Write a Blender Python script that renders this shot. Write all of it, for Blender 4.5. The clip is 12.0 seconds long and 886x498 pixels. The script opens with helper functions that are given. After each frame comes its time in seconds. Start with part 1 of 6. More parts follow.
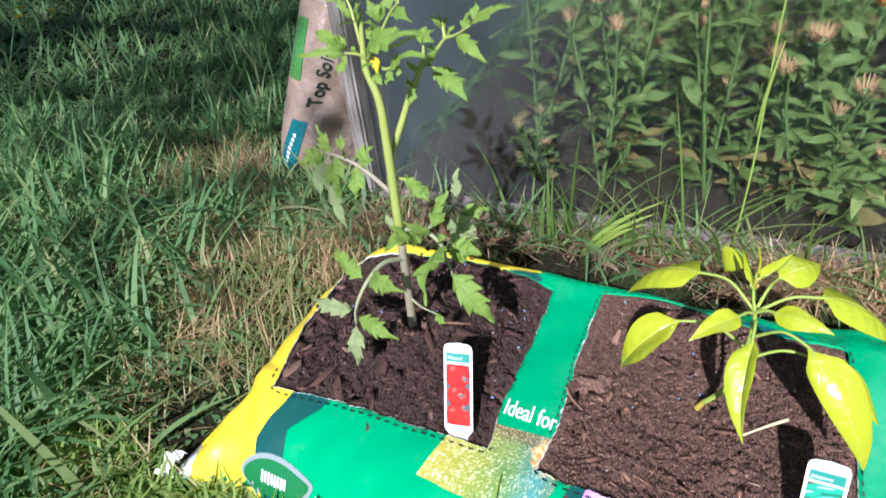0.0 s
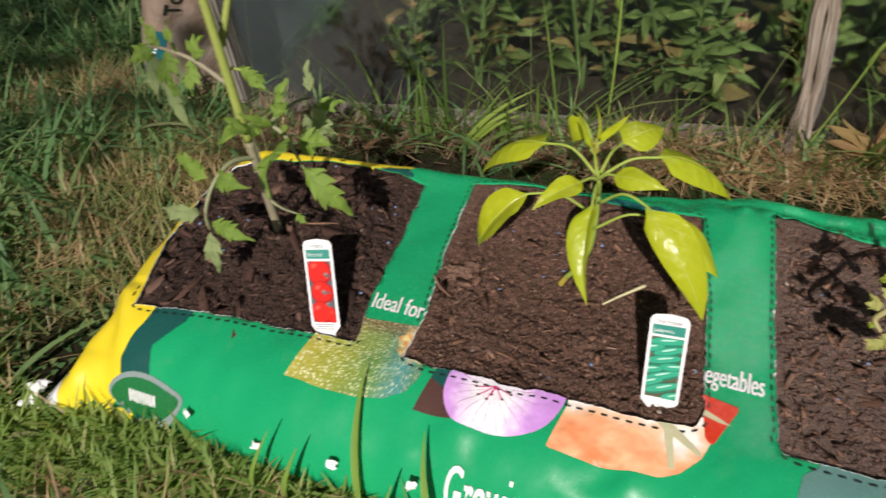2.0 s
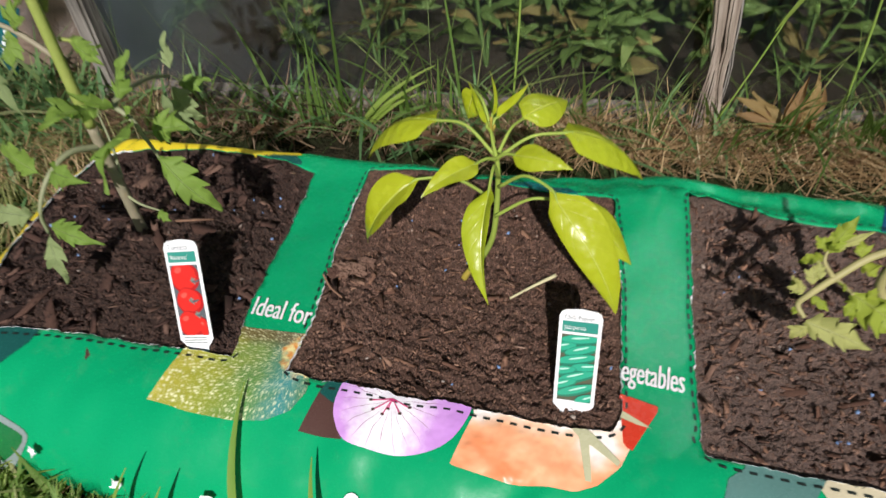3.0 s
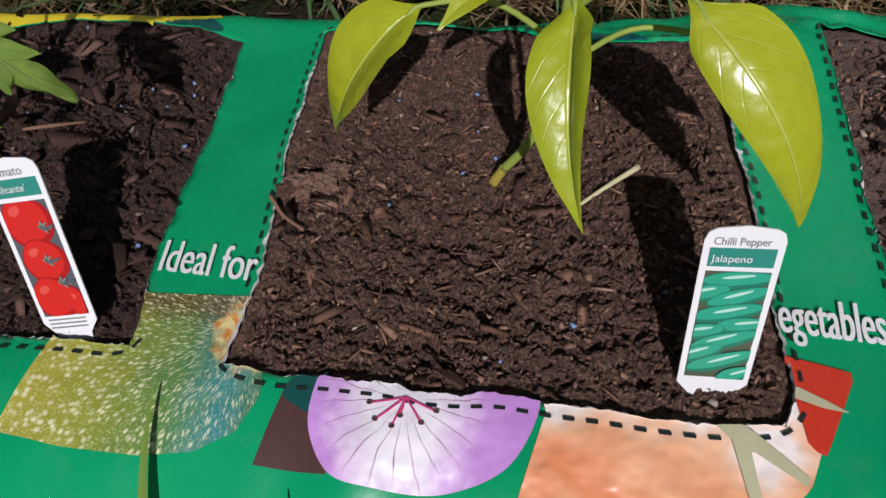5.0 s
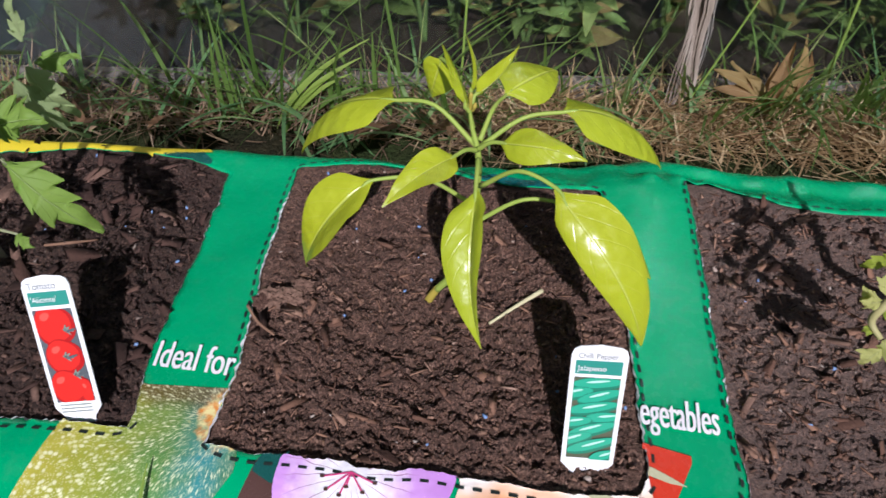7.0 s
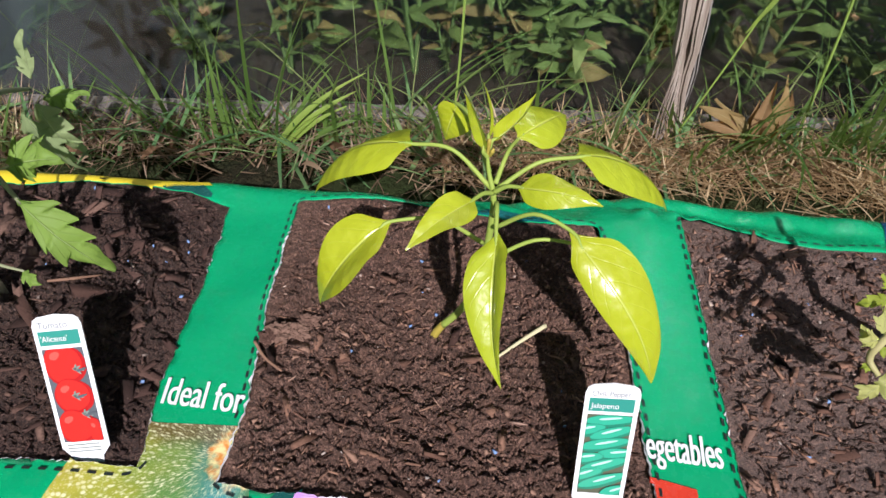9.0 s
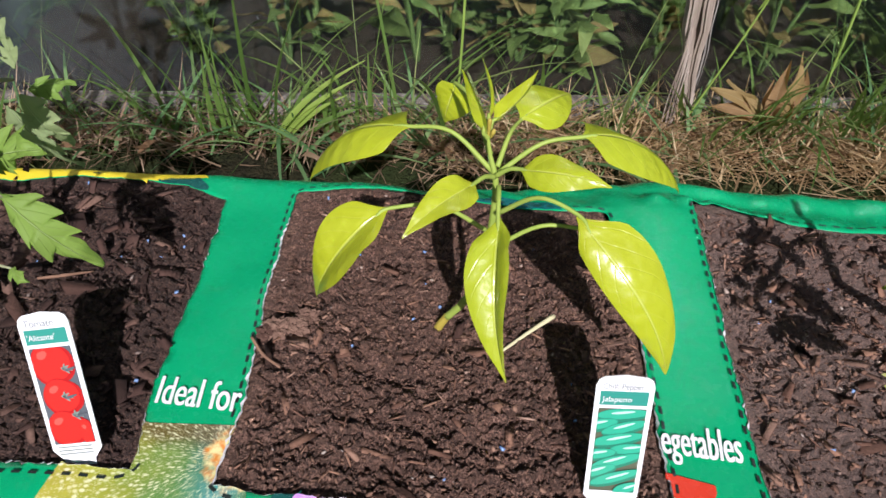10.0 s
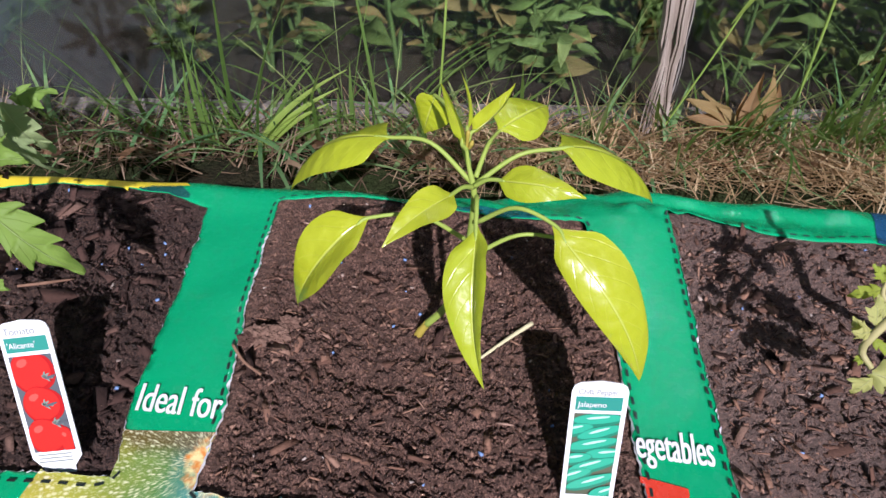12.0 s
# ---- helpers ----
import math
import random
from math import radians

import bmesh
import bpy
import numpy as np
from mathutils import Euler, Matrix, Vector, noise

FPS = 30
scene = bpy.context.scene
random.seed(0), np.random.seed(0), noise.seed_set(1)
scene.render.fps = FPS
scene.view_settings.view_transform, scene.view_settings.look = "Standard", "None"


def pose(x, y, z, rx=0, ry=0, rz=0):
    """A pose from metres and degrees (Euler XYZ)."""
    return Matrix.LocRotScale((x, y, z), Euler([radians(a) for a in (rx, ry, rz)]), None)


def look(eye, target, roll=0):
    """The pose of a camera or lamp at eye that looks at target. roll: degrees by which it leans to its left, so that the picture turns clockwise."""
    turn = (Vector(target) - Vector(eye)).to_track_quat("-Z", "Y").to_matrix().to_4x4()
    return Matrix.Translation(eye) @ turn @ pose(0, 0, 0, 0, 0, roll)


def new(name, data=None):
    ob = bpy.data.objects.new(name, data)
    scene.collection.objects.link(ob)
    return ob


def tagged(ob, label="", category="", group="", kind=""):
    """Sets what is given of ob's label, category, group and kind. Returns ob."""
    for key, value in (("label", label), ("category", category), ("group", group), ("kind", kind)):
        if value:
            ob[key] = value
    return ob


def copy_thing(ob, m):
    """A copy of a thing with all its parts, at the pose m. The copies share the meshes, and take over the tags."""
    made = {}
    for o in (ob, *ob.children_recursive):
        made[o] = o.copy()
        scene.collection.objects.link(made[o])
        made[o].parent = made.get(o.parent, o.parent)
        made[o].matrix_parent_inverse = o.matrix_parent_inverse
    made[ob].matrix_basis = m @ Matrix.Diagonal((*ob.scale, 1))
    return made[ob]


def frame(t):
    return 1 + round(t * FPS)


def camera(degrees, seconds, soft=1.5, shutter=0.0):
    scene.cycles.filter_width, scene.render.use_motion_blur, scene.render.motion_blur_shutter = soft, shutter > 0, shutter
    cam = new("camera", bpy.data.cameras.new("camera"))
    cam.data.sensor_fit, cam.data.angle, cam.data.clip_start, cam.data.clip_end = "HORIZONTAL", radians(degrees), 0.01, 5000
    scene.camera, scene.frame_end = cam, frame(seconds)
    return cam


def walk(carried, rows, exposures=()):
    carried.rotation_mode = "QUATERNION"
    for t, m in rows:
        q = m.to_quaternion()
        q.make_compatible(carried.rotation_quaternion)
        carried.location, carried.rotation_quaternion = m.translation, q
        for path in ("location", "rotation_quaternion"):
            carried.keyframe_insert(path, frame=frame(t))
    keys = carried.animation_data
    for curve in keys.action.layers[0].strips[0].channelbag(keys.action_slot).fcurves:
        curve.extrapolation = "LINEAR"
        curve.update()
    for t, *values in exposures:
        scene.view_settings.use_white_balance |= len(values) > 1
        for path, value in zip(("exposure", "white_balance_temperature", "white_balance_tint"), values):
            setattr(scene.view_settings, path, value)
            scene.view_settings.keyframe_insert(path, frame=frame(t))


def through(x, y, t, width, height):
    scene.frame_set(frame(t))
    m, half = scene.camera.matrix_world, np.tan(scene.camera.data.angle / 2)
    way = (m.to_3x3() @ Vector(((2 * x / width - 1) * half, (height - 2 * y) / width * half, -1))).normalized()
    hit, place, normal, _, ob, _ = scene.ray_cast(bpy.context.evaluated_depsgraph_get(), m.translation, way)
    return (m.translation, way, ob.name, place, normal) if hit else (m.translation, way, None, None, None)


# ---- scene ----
cam = camera(64.9, 12.0, shutter=0.4)
PATH = [
    (0, (0.158, -0.352, 0.636), (-0.713, 0.994, -0.56), -7.1),
    (0.5, (0.162, -0.354, 0.657), (-0.722, 1.027, -0.488), -7.5),
    (1, (0.169, -0.35, 0.642), (-0.683, 1.028, -0.532), -7.7),
    (1.5, (0.197, -0.354, 0.597), (-0.56, 0.953, -0.714), -7.8),
    (2, (0.22, -0.333, 0.591), (-0.426, 0.971, -0.782), -7.4),
    (2.5, (0.245, -0.313, 0.588), (-0.252, 1.07, -0.769), -5.2),
    (3, (0.225, -0.271, 0.542), (-0.21, 1.074, -0.874), -3.9),
    (3.5, (0.176, -0.173, 0.433), (-0.158, 1.049, -1.115), -5.6),
    (3.7, (0.167, -0.143, 0.393), (-0.148, 1.009, -1.211), -7.2),
    (5.3, (0.146, -0.128, 0.38), (-0.163, 1.021, -1.228), -6.1),
    (5.5, (0.144, -0.131, 0.383), (-0.164, 1.043, -1.206), -5.4),
    (6, (0.148, -0.136, 0.395), (-0.146, 1.054, -1.186), -5.2),
    (6.5, (0.167, -0.172, 0.464), (-0.102, 1.146, -1.017), -2.1),
    (7, (0.172, -0.177, 0.466), (-0.045, 1.188, -0.98), -0.4),
    (7.2, (0.179, -0.181, 0.463), (-0.013, 1.205, -0.966), -0.9),
    (8.8, (0.148, -0.177, 0.479), (0.006, 1.239, -0.925), 1.3),
    (9, (0.147, -0.179, 0.479), (0.007, 1.241, -0.923), 2.1),
    (9.5, (0.155, -0.176, 0.473), (0.0, 1.24, -0.931), 1.0),
    (10, (0.151, -0.167, 0.463), (-0.016, 1.238, -0.951), 0.3),
    (10.5, (0.142, -0.168, 0.467), (-0.052, 1.235, -0.946), -0.5),
    (11, (0.145, -0.173, 0.471), (-0.006, 1.251, -0.926), 1.1),
    (11.5, (0.151, -0.173, 0.471), (0.041, 1.26, -0.919), 2.2),
    (12, (0.153, -0.171, 0.469), (0.035, 1.252, -0.931), 1.8),
]
walk(cam, [(t, look(eye, target, roll)) for t, eye, target, roll in PATH],
     exposures=[(0.0, 0.80, 5600, 20), (0.5, 0.82, 6750, 20), (1.0, 0.82, 6850, 20), (1.5, 0.60, 6850, 19), (2.0, -0.06, 6800, 15), (2.5, -0.10, 6650, 14), (3.0, -0.02, 6400, 13),
                (3.5, -0.14, 6150, 15), (5.5, -0.58, 6150, 18), (6.5, -0.36, 6150, 17), (7.0, 0.02, 5850, 19), (9.0, 0.32, 6050, 19), (11.0, 0.32, 6000, 19), (12.0, 0.32, 5800, 24)])


# ---- light ----
SUN_AZ, SUN_EL = radians(-13), radians(39.5)      # the way the light travels, from +y towards -x
world = bpy.data.worlds.new("world")
scene.world = world
world.use_nodes = True
wn = world.node_tree
sky = wn.nodes.new("ShaderNodeTexSky")
sky.sky_type, sky.sun_disc = "NISHITA", False
sky.sun_elevation, sky.sun_rotation = SUN_EL, radians(180) + SUN_AZ
wn.links.new(sky.outputs[0], wn.nodes["Background"].inputs[0])
wn.nodes["Background"].inputs[1].default_value = 0.034
sun = new("sun", bpy.data.lights.new("sun", "SUN"))
sun.data.energy, sun.data.angle, sun.data.color = 5.0, radians(0.53), (1.0, 0.965, 0.95)
sun_way = Vector((math.sin(SUN_AZ) * math.cos(SUN_EL), math.cos(SUN_AZ) * math.cos(SUN_EL), -math.sin(SUN_EL)))
sun.matrix_world = look(-8 * sun_way, (0, 0, 0))


# ---- materials ----
class Mat:
    """A node material with short ways to make its nodes."""

    def __init__(self, name, rough=0.6, metal=0.0, spec=0.5):
        self.m = bpy.data.materials.new(name)
        self.m.use_nodes = True
        self.t = self.m.node_tree
        self.b = self.t.nodes["Principled BSDF"]
        self.out = self.t.nodes["Material Output"]
        self.b.inputs["Roughness"].default_value = rough
        self.b.inputs["Metallic"].default_value = metal
        self.b.inputs["Specular IOR Level"].default_value = spec

    def node(self, kind, **values):
        n = self.t.nodes.new(kind)
        for k, v in values.items():
            n.inputs[k.replace("_", " ")].default_value = v
        return n

    def link(self, a, b):
        self.t.links.new(a, b)

    def coords(self, which="Object"):
        return self.node("ShaderNodeTexCoord").outputs[which]

    def noise(self, scale, detail=4.0, vec=None, rough=0.55):
        n = self.node("ShaderNodeTexNoise", Scale=scale, Detail=detail, Roughness=rough)
        self.link(vec if vec is not None else self.coords(), n.inputs["Vector"])
        return n.outputs["Fac"]

    def math(self, op, a, b=0.0, c=0.0):
        n = self.t.nodes.new("ShaderNodeMath")
        n.operation = op
        for i, v in enumerate((a, b, c)):
            if isinstance(v, (int, float)):
                n.inputs[i].default_value = v
            else:
                self.link(v, n.inputs[i])
        return n.outputs[0]

    def ramp(self, fac, *stops):
        n = self.t.nodes.new("ShaderNodeValToRGB")
        e = n.color_ramp.elements
        while len(e) < len(stops):
            e.new(0.5)
        for k, (p, c) in zip(e, stops):
            k.position, k.color = p, (*c, 1)
        self.link(fac, n.inputs[0])
        return n.outputs[0]

    def mix(self, fac, a, b, mode="MIX"):
        n = self.t.nodes.new("ShaderNodeMix")
        n.data_type, n.blend_type = "RGBA", mode
        for sock, v in ((n.inputs["Factor"], fac), (n.inputs[6], a), (n.inputs[7], b)):
            if isinstance(v, (int, float)):
                sock.default_value = v
            elif isinstance(v, tuple):
                sock.default_value = (*v, 1)
            else:
                self.link(v, sock)
        return n.outputs[2]

    def colour(self, c):
        if isinstance(c, tuple):
            self.b.inputs["Base Color"].default_value = (*c, 1)
        else:
            self.link(c, self.b.inputs["Base Color"])
        return self

    def bump(self, height, strength=0.4, dist=0.002):
        n = self.node("ShaderNodeBump", Strength=strength, Distance=dist)
        self.link(height, n.inputs["Height"])
        self.link(n.outputs[0], self.b.inputs["Normal"])
        return self

    def rough(self, fac, lo, hi):
        n = self.node("ShaderNodeMapRange", To_Min=lo, To_Max=hi)
        self.link(fac, n.inputs["Value"])
        self.link(n.outputs[0], self.b.inputs["Roughness"])
        return self

    def translucent(self, amount, colour):
        t = self.node("ShaderNodeBsdfTranslucent")
        if isinstance(colour, tuple):
            t.inputs["Color"].default_value = (*colour, 1)
        else:
            self.link(colour, t.inputs["Color"])
        n = self.node("ShaderNodeMixShader", Fac=amount)
        self.link(self.b.outputs[0], n.inputs[1])
        self.link(t.outputs[0], n.inputs[2])
        self.link(n.outputs[0], self.out.inputs[0])
        return self

    def random(self):
        return self.node("ShaderNodeObjectInfo").outputs["Random"]

    def island(self):
        return self.node("ShaderNodeNewGeometry").outputs["Random Per Island"]


def film(name, colour, vary=0.16, rough=(0.20, 0.34)):
    """Printed polythene: soft creases, dust, scuffs."""
    k = Mat(name)
    big, fine = k.noise(11, 3), k.noise(150, 5)
    dust = k.ramp(k.noise(42, 6, rough=0.7), (0.56, (0, 0, 0)), (0.86, (1, 1, 1)))
    c = k.mix(k.math("MULTIPLY", big, vary * 2), colour, tuple(v * 0.62 for v in colour))
    c = k.mix(k.math("MULTIPLY", dust, 0.10), c, (0.30, 0.26, 0.20))
    k.colour(c).rough(fine, *rough)
    k.bump(k.math("ADD", k.math("ADD", k.math("MULTIPLY", k.noise(9, 2), 1.6), k.math("MULTIPLY", k.noise(45, 2), 0.05)), k.math("MULTIPLY", k.noise(190, 3), 0.03)), 0.30, 0.010)
    return k


FILM_GREEN = film("green_film", (0.001, 0.335, 0.126)).m
FILM_YELLOW = film("yellow_film", (0.84, 0.66, 0.020), 0.14, (0.34, 0.50)).m
bpy.data.materials["yellow_film"].node_tree.nodes["Principled BSDF"].inputs["Specular IOR Level"].default_value = 0.9
bpy.data.materials["green_film"].node_tree.nodes["Principled BSDF"].inputs["Specular IOR Level"].default_value = 0.27
FILM_TEAL = film("dark_teal_film", (0.010, 0.085, 0.070)).m
FILM_BLUE = film("deep_blue_film", (0.012, 0.075, 0.16)).m
FILM_AQUA = film("aqua_film", (0.008, 0.15, 0.15)).m
FILM_CREAM = film("cream_film", (0.62, 0.55, 0.36)).m
FILM_SEPAL = film("sepal_print", (0.58, 0.56, 0.34), 0.4).m
FILM_WHITE = film("white_film", (0.78, 0.78, 0.76), 0.06).m
FILM_LOGO = film("logo_green_film", (0.012, 0.16, 0.045)).m
FILM_RIM = film("logo_rim_film", (0.24, 0.30, 0.28)).m
FILM_GREY = film("grey_green_film", (0.10, 0.22, 0.19)).m
FILM_BROWN = film("maroon_brown_film", (0.09, 0.045, 0.035)).m
FILM_PINK = film("stamen_pink", (0.66, 0.06, 0.20), 0.1).m
FILM_RED = film("tomato_red_film", (0.62, 0.045, 0.018), 0.1).m
INK = Mat("black_ink", 0.45).colour((0.012, 0.02, 0.016)).m


def squash_material():
    """Mottled squash skin print: pale flecks drawn out from the stalk end, olive to blue green, orange round the stalk."""
    k = Mat("squash_print", 0.30, spec=0.7)
    sep = k.node("ShaderNodeSeparateXYZ")
    k.link(k.coords(), sep.inputs[0])
    x, y = sep.outputs[0], sep.outputs[1]
    dx, dy = k.math("SUBTRACT", x, 0.010), k.math("SUBTRACT", y, 0.020)
    r = k.math("SQRT", k.math("ADD", k.math("MULTIPLY", dx, dx), k.math("MULTIPLY", dy, dy)))
    ang = k.math("ARCTAN2", dy, k.math("MULTIPLY", dx, -1.0))
    flow = k.node("ShaderNodeCombineXYZ")
    k.link(k.math("MULTIPLY_ADD", k.noise(60, 2), 1.2, k.math("MULTIPLY", r, 230.0)), flow.inputs[0])
    k.link(k.math("MULTIPLY_ADD", k.noise(60, 2), 1.6, k.math("MULTIPLY", ang, 32.0)), flow.inputs[1])
    vor = k.node("ShaderNodeTexVoronoi", Scale=1.0, Randomness=1.0)
    fine = k.node("ShaderNodeTexVoronoi", Scale=2.7, Randomness=1.0)
    for v in (vor, fine):
        k.link(flow.outputs[0], v.inputs["Vector"])
    fleck = k.math("MAXIMUM", k.ramp(vor.outputs["Distance"], (0.22, (1, 1, 1)), (0.44, (0, 0, 0))), k.math("MULTIPLY", k.ramp(fine.outputs["Distance"], (0.18, (1, 1, 1)), (0.45, (0, 0, 0))), 0.6))
    base = k.ramp(k.math("ADD", k.math("MULTIPLY_ADD", x, 7.0, 0.68), k.math("MULTIPLY", k.noise(60, 3), 0.28)),
                  (0.05, (0.46, 0.40, 0.050)), (0.42, (0.27, 0.31, 0.035)), (0.66, (0.09, 0.22, 0.050)), (0.86, (0.04, 0.24, 0.23)), (1.0, (0.07, 0.18, 0.06)))
    top = k.ramp(k.math("ADD", k.math("MULTIPLY", y, 22.0), k.math("MULTIPLY", k.noise(50, 3), 0.35)), (0.52, (0, 0, 0)), (0.85, (1, 1, 1)))
    base = k.mix(k.math("MULTIPLY", top, 0.85), base, (0.11, 0.060, 0.018))
    c = k.mix(k.math("MULTIPLY", fleck, k.math("MULTIPLY_ADD", k.noise(95, 2), 1.15, 0.06)), base, (0.82, 0.82, 0.50))
    stalk = k.ramp(k.math("ADD", k.math("MULTIPLY", r, 27.0), k.math("MULTIPLY", k.noise(110, 3), 0.8)), (0.80, (1, 1, 1)), (1.15, (0, 0, 0)))
    glow = k.ramp(k.noise(190, 3), (0.42, (0.82, 0.70, 0.30)), (0.60, (0.72, 0.26, 0.04)))
    return k.colour(k.mix(stalk, c, glow)).bump(k.noise(20, 3), 0.5, 0.010).m


def petal_material():
    """Mallow flower print: white at the heart, lilac at the rim, fine dark veins running out from the centre."""
    k = Mat("flower_print", 0.32, spec=0.6)
    v = k.coords()
    sep = k.node("ShaderNodeSeparateXYZ")
    k.link(v, sep.inputs[0])
    dx, dy = k.math("SUBTRACT", sep.outputs[0], 0.090), k.math("SUBTRACT", sep.outputs[1], -0.004)
    r = k.math("SQRT", k.math("ADD", k.math("MULTIPLY", dx, dx), k.math("MULTIPLY", dy, dy)))
    ang = k.math("ARCTAN2", dy, dx)
    low = k.math("MULTIPLY", dy, 0.58)
    oval = k.math("SQRT", k.math("ADD", k.math("MULTIPLY", dx, dx), k.math("MULTIPLY", low, low)))
    c = k.ramp(k.math("ADD", k.math("MULTIPLY", oval, 10.5), k.math("MULTIPLY", k.noise(70, 5, rough=0.75), 0.30)),
               (0.32, (0.90, 0.86, 0.88)), (0.43, (0.80, 0.60, 0.82)), (0.54, (0.62, 0.32, 0.70)), (1.0, (0.50, 0.19, 0.60)))
    wave = k.math("ABSOLUTE", k.math("SINE", k.math("MULTIPLY_ADD", k.noise(40, 2), 3.0, k.math("MULTIPLY", ang, 11.0))))
    vein = k.math("LESS_THAN", wave, k.math("MULTIPLY", k.noise(90, 2), 0.22))
    vein = k.math("MULTIPLY", vein, k.ramp(k.math("MULTIPLY_ADD", k.noise(70, 2), 0.02, r), (0.016, (0, 0, 0)), (0.021, (1, 1, 1)), (0.036, (1, 1, 1)), (0.050, (0, 0, 0))))
    return k.colour(k.mix(k.math("MULTIPLY", vein, 0.75), c, (0.26, 0.05, 0.15))).bump(k.noise(22, 3), 0.75, 0.010).m


def tomato_print_material():
    """Pale orange fruit print: soft white shine along the top and by the stalk, deeper orange below."""
    k = Mat("orange_tomato_print", 0.24, spec=0.75)
    sep = k.node("ShaderNodeSeparateXYZ")
    k.link(k.coords(), sep.inputs[0])
    x, y = sep.outputs[0], sep.outputs[1]
    dx, dy = k.math("SUBTRACT", x, 0.247), k.math("SUBTRACT", y, -0.006)
    near = k.math("SQRT", k.math("ADD", k.math("MULTIPLY", dx, dx), k.math("MULTIPLY", dy, dy)))
    shine = k.math("MAXIMUM", k.math("MULTIPLY_ADD", y, 16.0, 0.16), k.math("MULTIPLY_ADD", near, -30.0, 0.62))
    c = k.ramp(k.math("ADD", k.math("MULTIPLY", k.noise(30, 2), 0.75), k.math("MULTIPLY", k.math("MAXIMUM", shine, -0.15), 0.7)),
               (0.16, (0.80, 0.27, 0.11)), (0.34, (0.91, 0.46, 0.24)), (0.46, (0.94, 0.62, 0.42)), (0.58, (0.96, 0.87, 0.78)))
    return k.colour(c).bump(k.noise(24, 3), 0.9, 0.010).m


FILM_SQUASH, FILM_PETAL, FILM_TOMATO = squash_material(), petal_material(), tomato_print_material()


def soil_material(name="compost", tone=1.0, mix_to=(0.012, 0.009, 0.008)):
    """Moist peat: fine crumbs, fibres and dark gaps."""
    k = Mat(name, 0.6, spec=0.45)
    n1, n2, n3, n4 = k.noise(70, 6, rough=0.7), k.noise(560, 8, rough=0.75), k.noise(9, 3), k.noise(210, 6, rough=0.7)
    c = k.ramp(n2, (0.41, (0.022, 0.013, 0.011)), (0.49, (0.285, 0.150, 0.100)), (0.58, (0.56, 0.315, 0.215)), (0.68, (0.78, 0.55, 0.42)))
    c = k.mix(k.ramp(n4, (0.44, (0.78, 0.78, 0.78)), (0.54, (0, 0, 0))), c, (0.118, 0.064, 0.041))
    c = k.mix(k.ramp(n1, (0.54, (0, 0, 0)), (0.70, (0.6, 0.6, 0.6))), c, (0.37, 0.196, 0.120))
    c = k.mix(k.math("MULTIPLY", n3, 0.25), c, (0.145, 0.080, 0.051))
    c = k.mix(1.0 - tone, c, mix_to)
    k.rough(n4, 0.48, 0.85)
    return k.colour(c).bump(k.math("ADD", k.math("MULTIPLY", n4, 1.3), k.math("MULTIPLY", n2, 1.4)), 1.0, 0.0060).m


def chip_material(name, *stops):
    k = Mat(name, 0.9, spec=0.2)
    c = k.ramp(k.island(), *stops)
    c = k.mix(k.math("MULTIPLY", k.noise(500, 5), 0.7), c, (0.02, 0.012, 0.008))
    return k.colour(c).bump(k.noise(600, 4), 0.7, 0.001).m


SOIL = soil_material()
# left hole: partly damp, partly its weaker light put into the colour
DAMP_SHADED_SOIL = soil_material("damp_shaded_compost", 0.42, (0.020, 0.012, 0.010))
GREY_SOIL = soil_material("greyed_compost", 0.60, (0.31, 0.24, 0.20))
BED_SOIL = soil_material("bed_soil", 0.24)
BARK = chip_material("bark_chip", (0.0, (0.040, 0.021, 0.015)), (0.5, (0.205, 0.105, 0.068)), (0.88, (0.37, 0.200, 0.124)), (1.0, (0.50, 0.32, 0.23)))
# bark and crumbs of the left hole, darkened in colour the same way
DAMP_SHADED_BARK = chip_material("damp_shaded_bark_chip", (0.0, (0.018, 0.010, 0.008)), (0.5, (0.085, 0.045, 0.034)), (0.88, (0.17, 0.095, 0.068)), (1.0, (0.28, 0.17, 0.12)))
DAMP_SHADED_CRUMB = chip_material("damp_shaded_crumb", (0.0, (0.016, 0.009, 0.008)), (0.6, (0.075, 0.043, 0.034)), (0.97, (0.15, 0.09, 0.07)), (1.0, (0.40, 0.33, 0.27)))
CRUMB = chip_material("soil_crumb", (0.0, (0.040, 0.022, 0.017)), (0.6, (0.250, 0.138, 0.090)), (0.97, (0.41, 0.240, 0.160)), (1.0, (0.66, 0.57, 0.48)))
PELLET = Mat("blue_pellet", 0.6).colour((0.17, 0.27, 0.46)).m


def bark_piece_material():
    k = Mat("bark_piece", 0.9, spec=0.2)
    c = k.ramp(k.random(), (0.0, (0.06, 0.030, 0.022)), (0.5, (0.14, 0.074, 0.052)), (1.0, (0.26, 0.155, 0.108)))
    return k.colour(k.mix(k.math("MULTIPLY", k.noise(400, 5), 0.7), c, (0.02, 0.012, 0.008))).bump(k.noise(500, 4), 0.7, 0.001).m


BARK_PIECE = bark_piece_material()


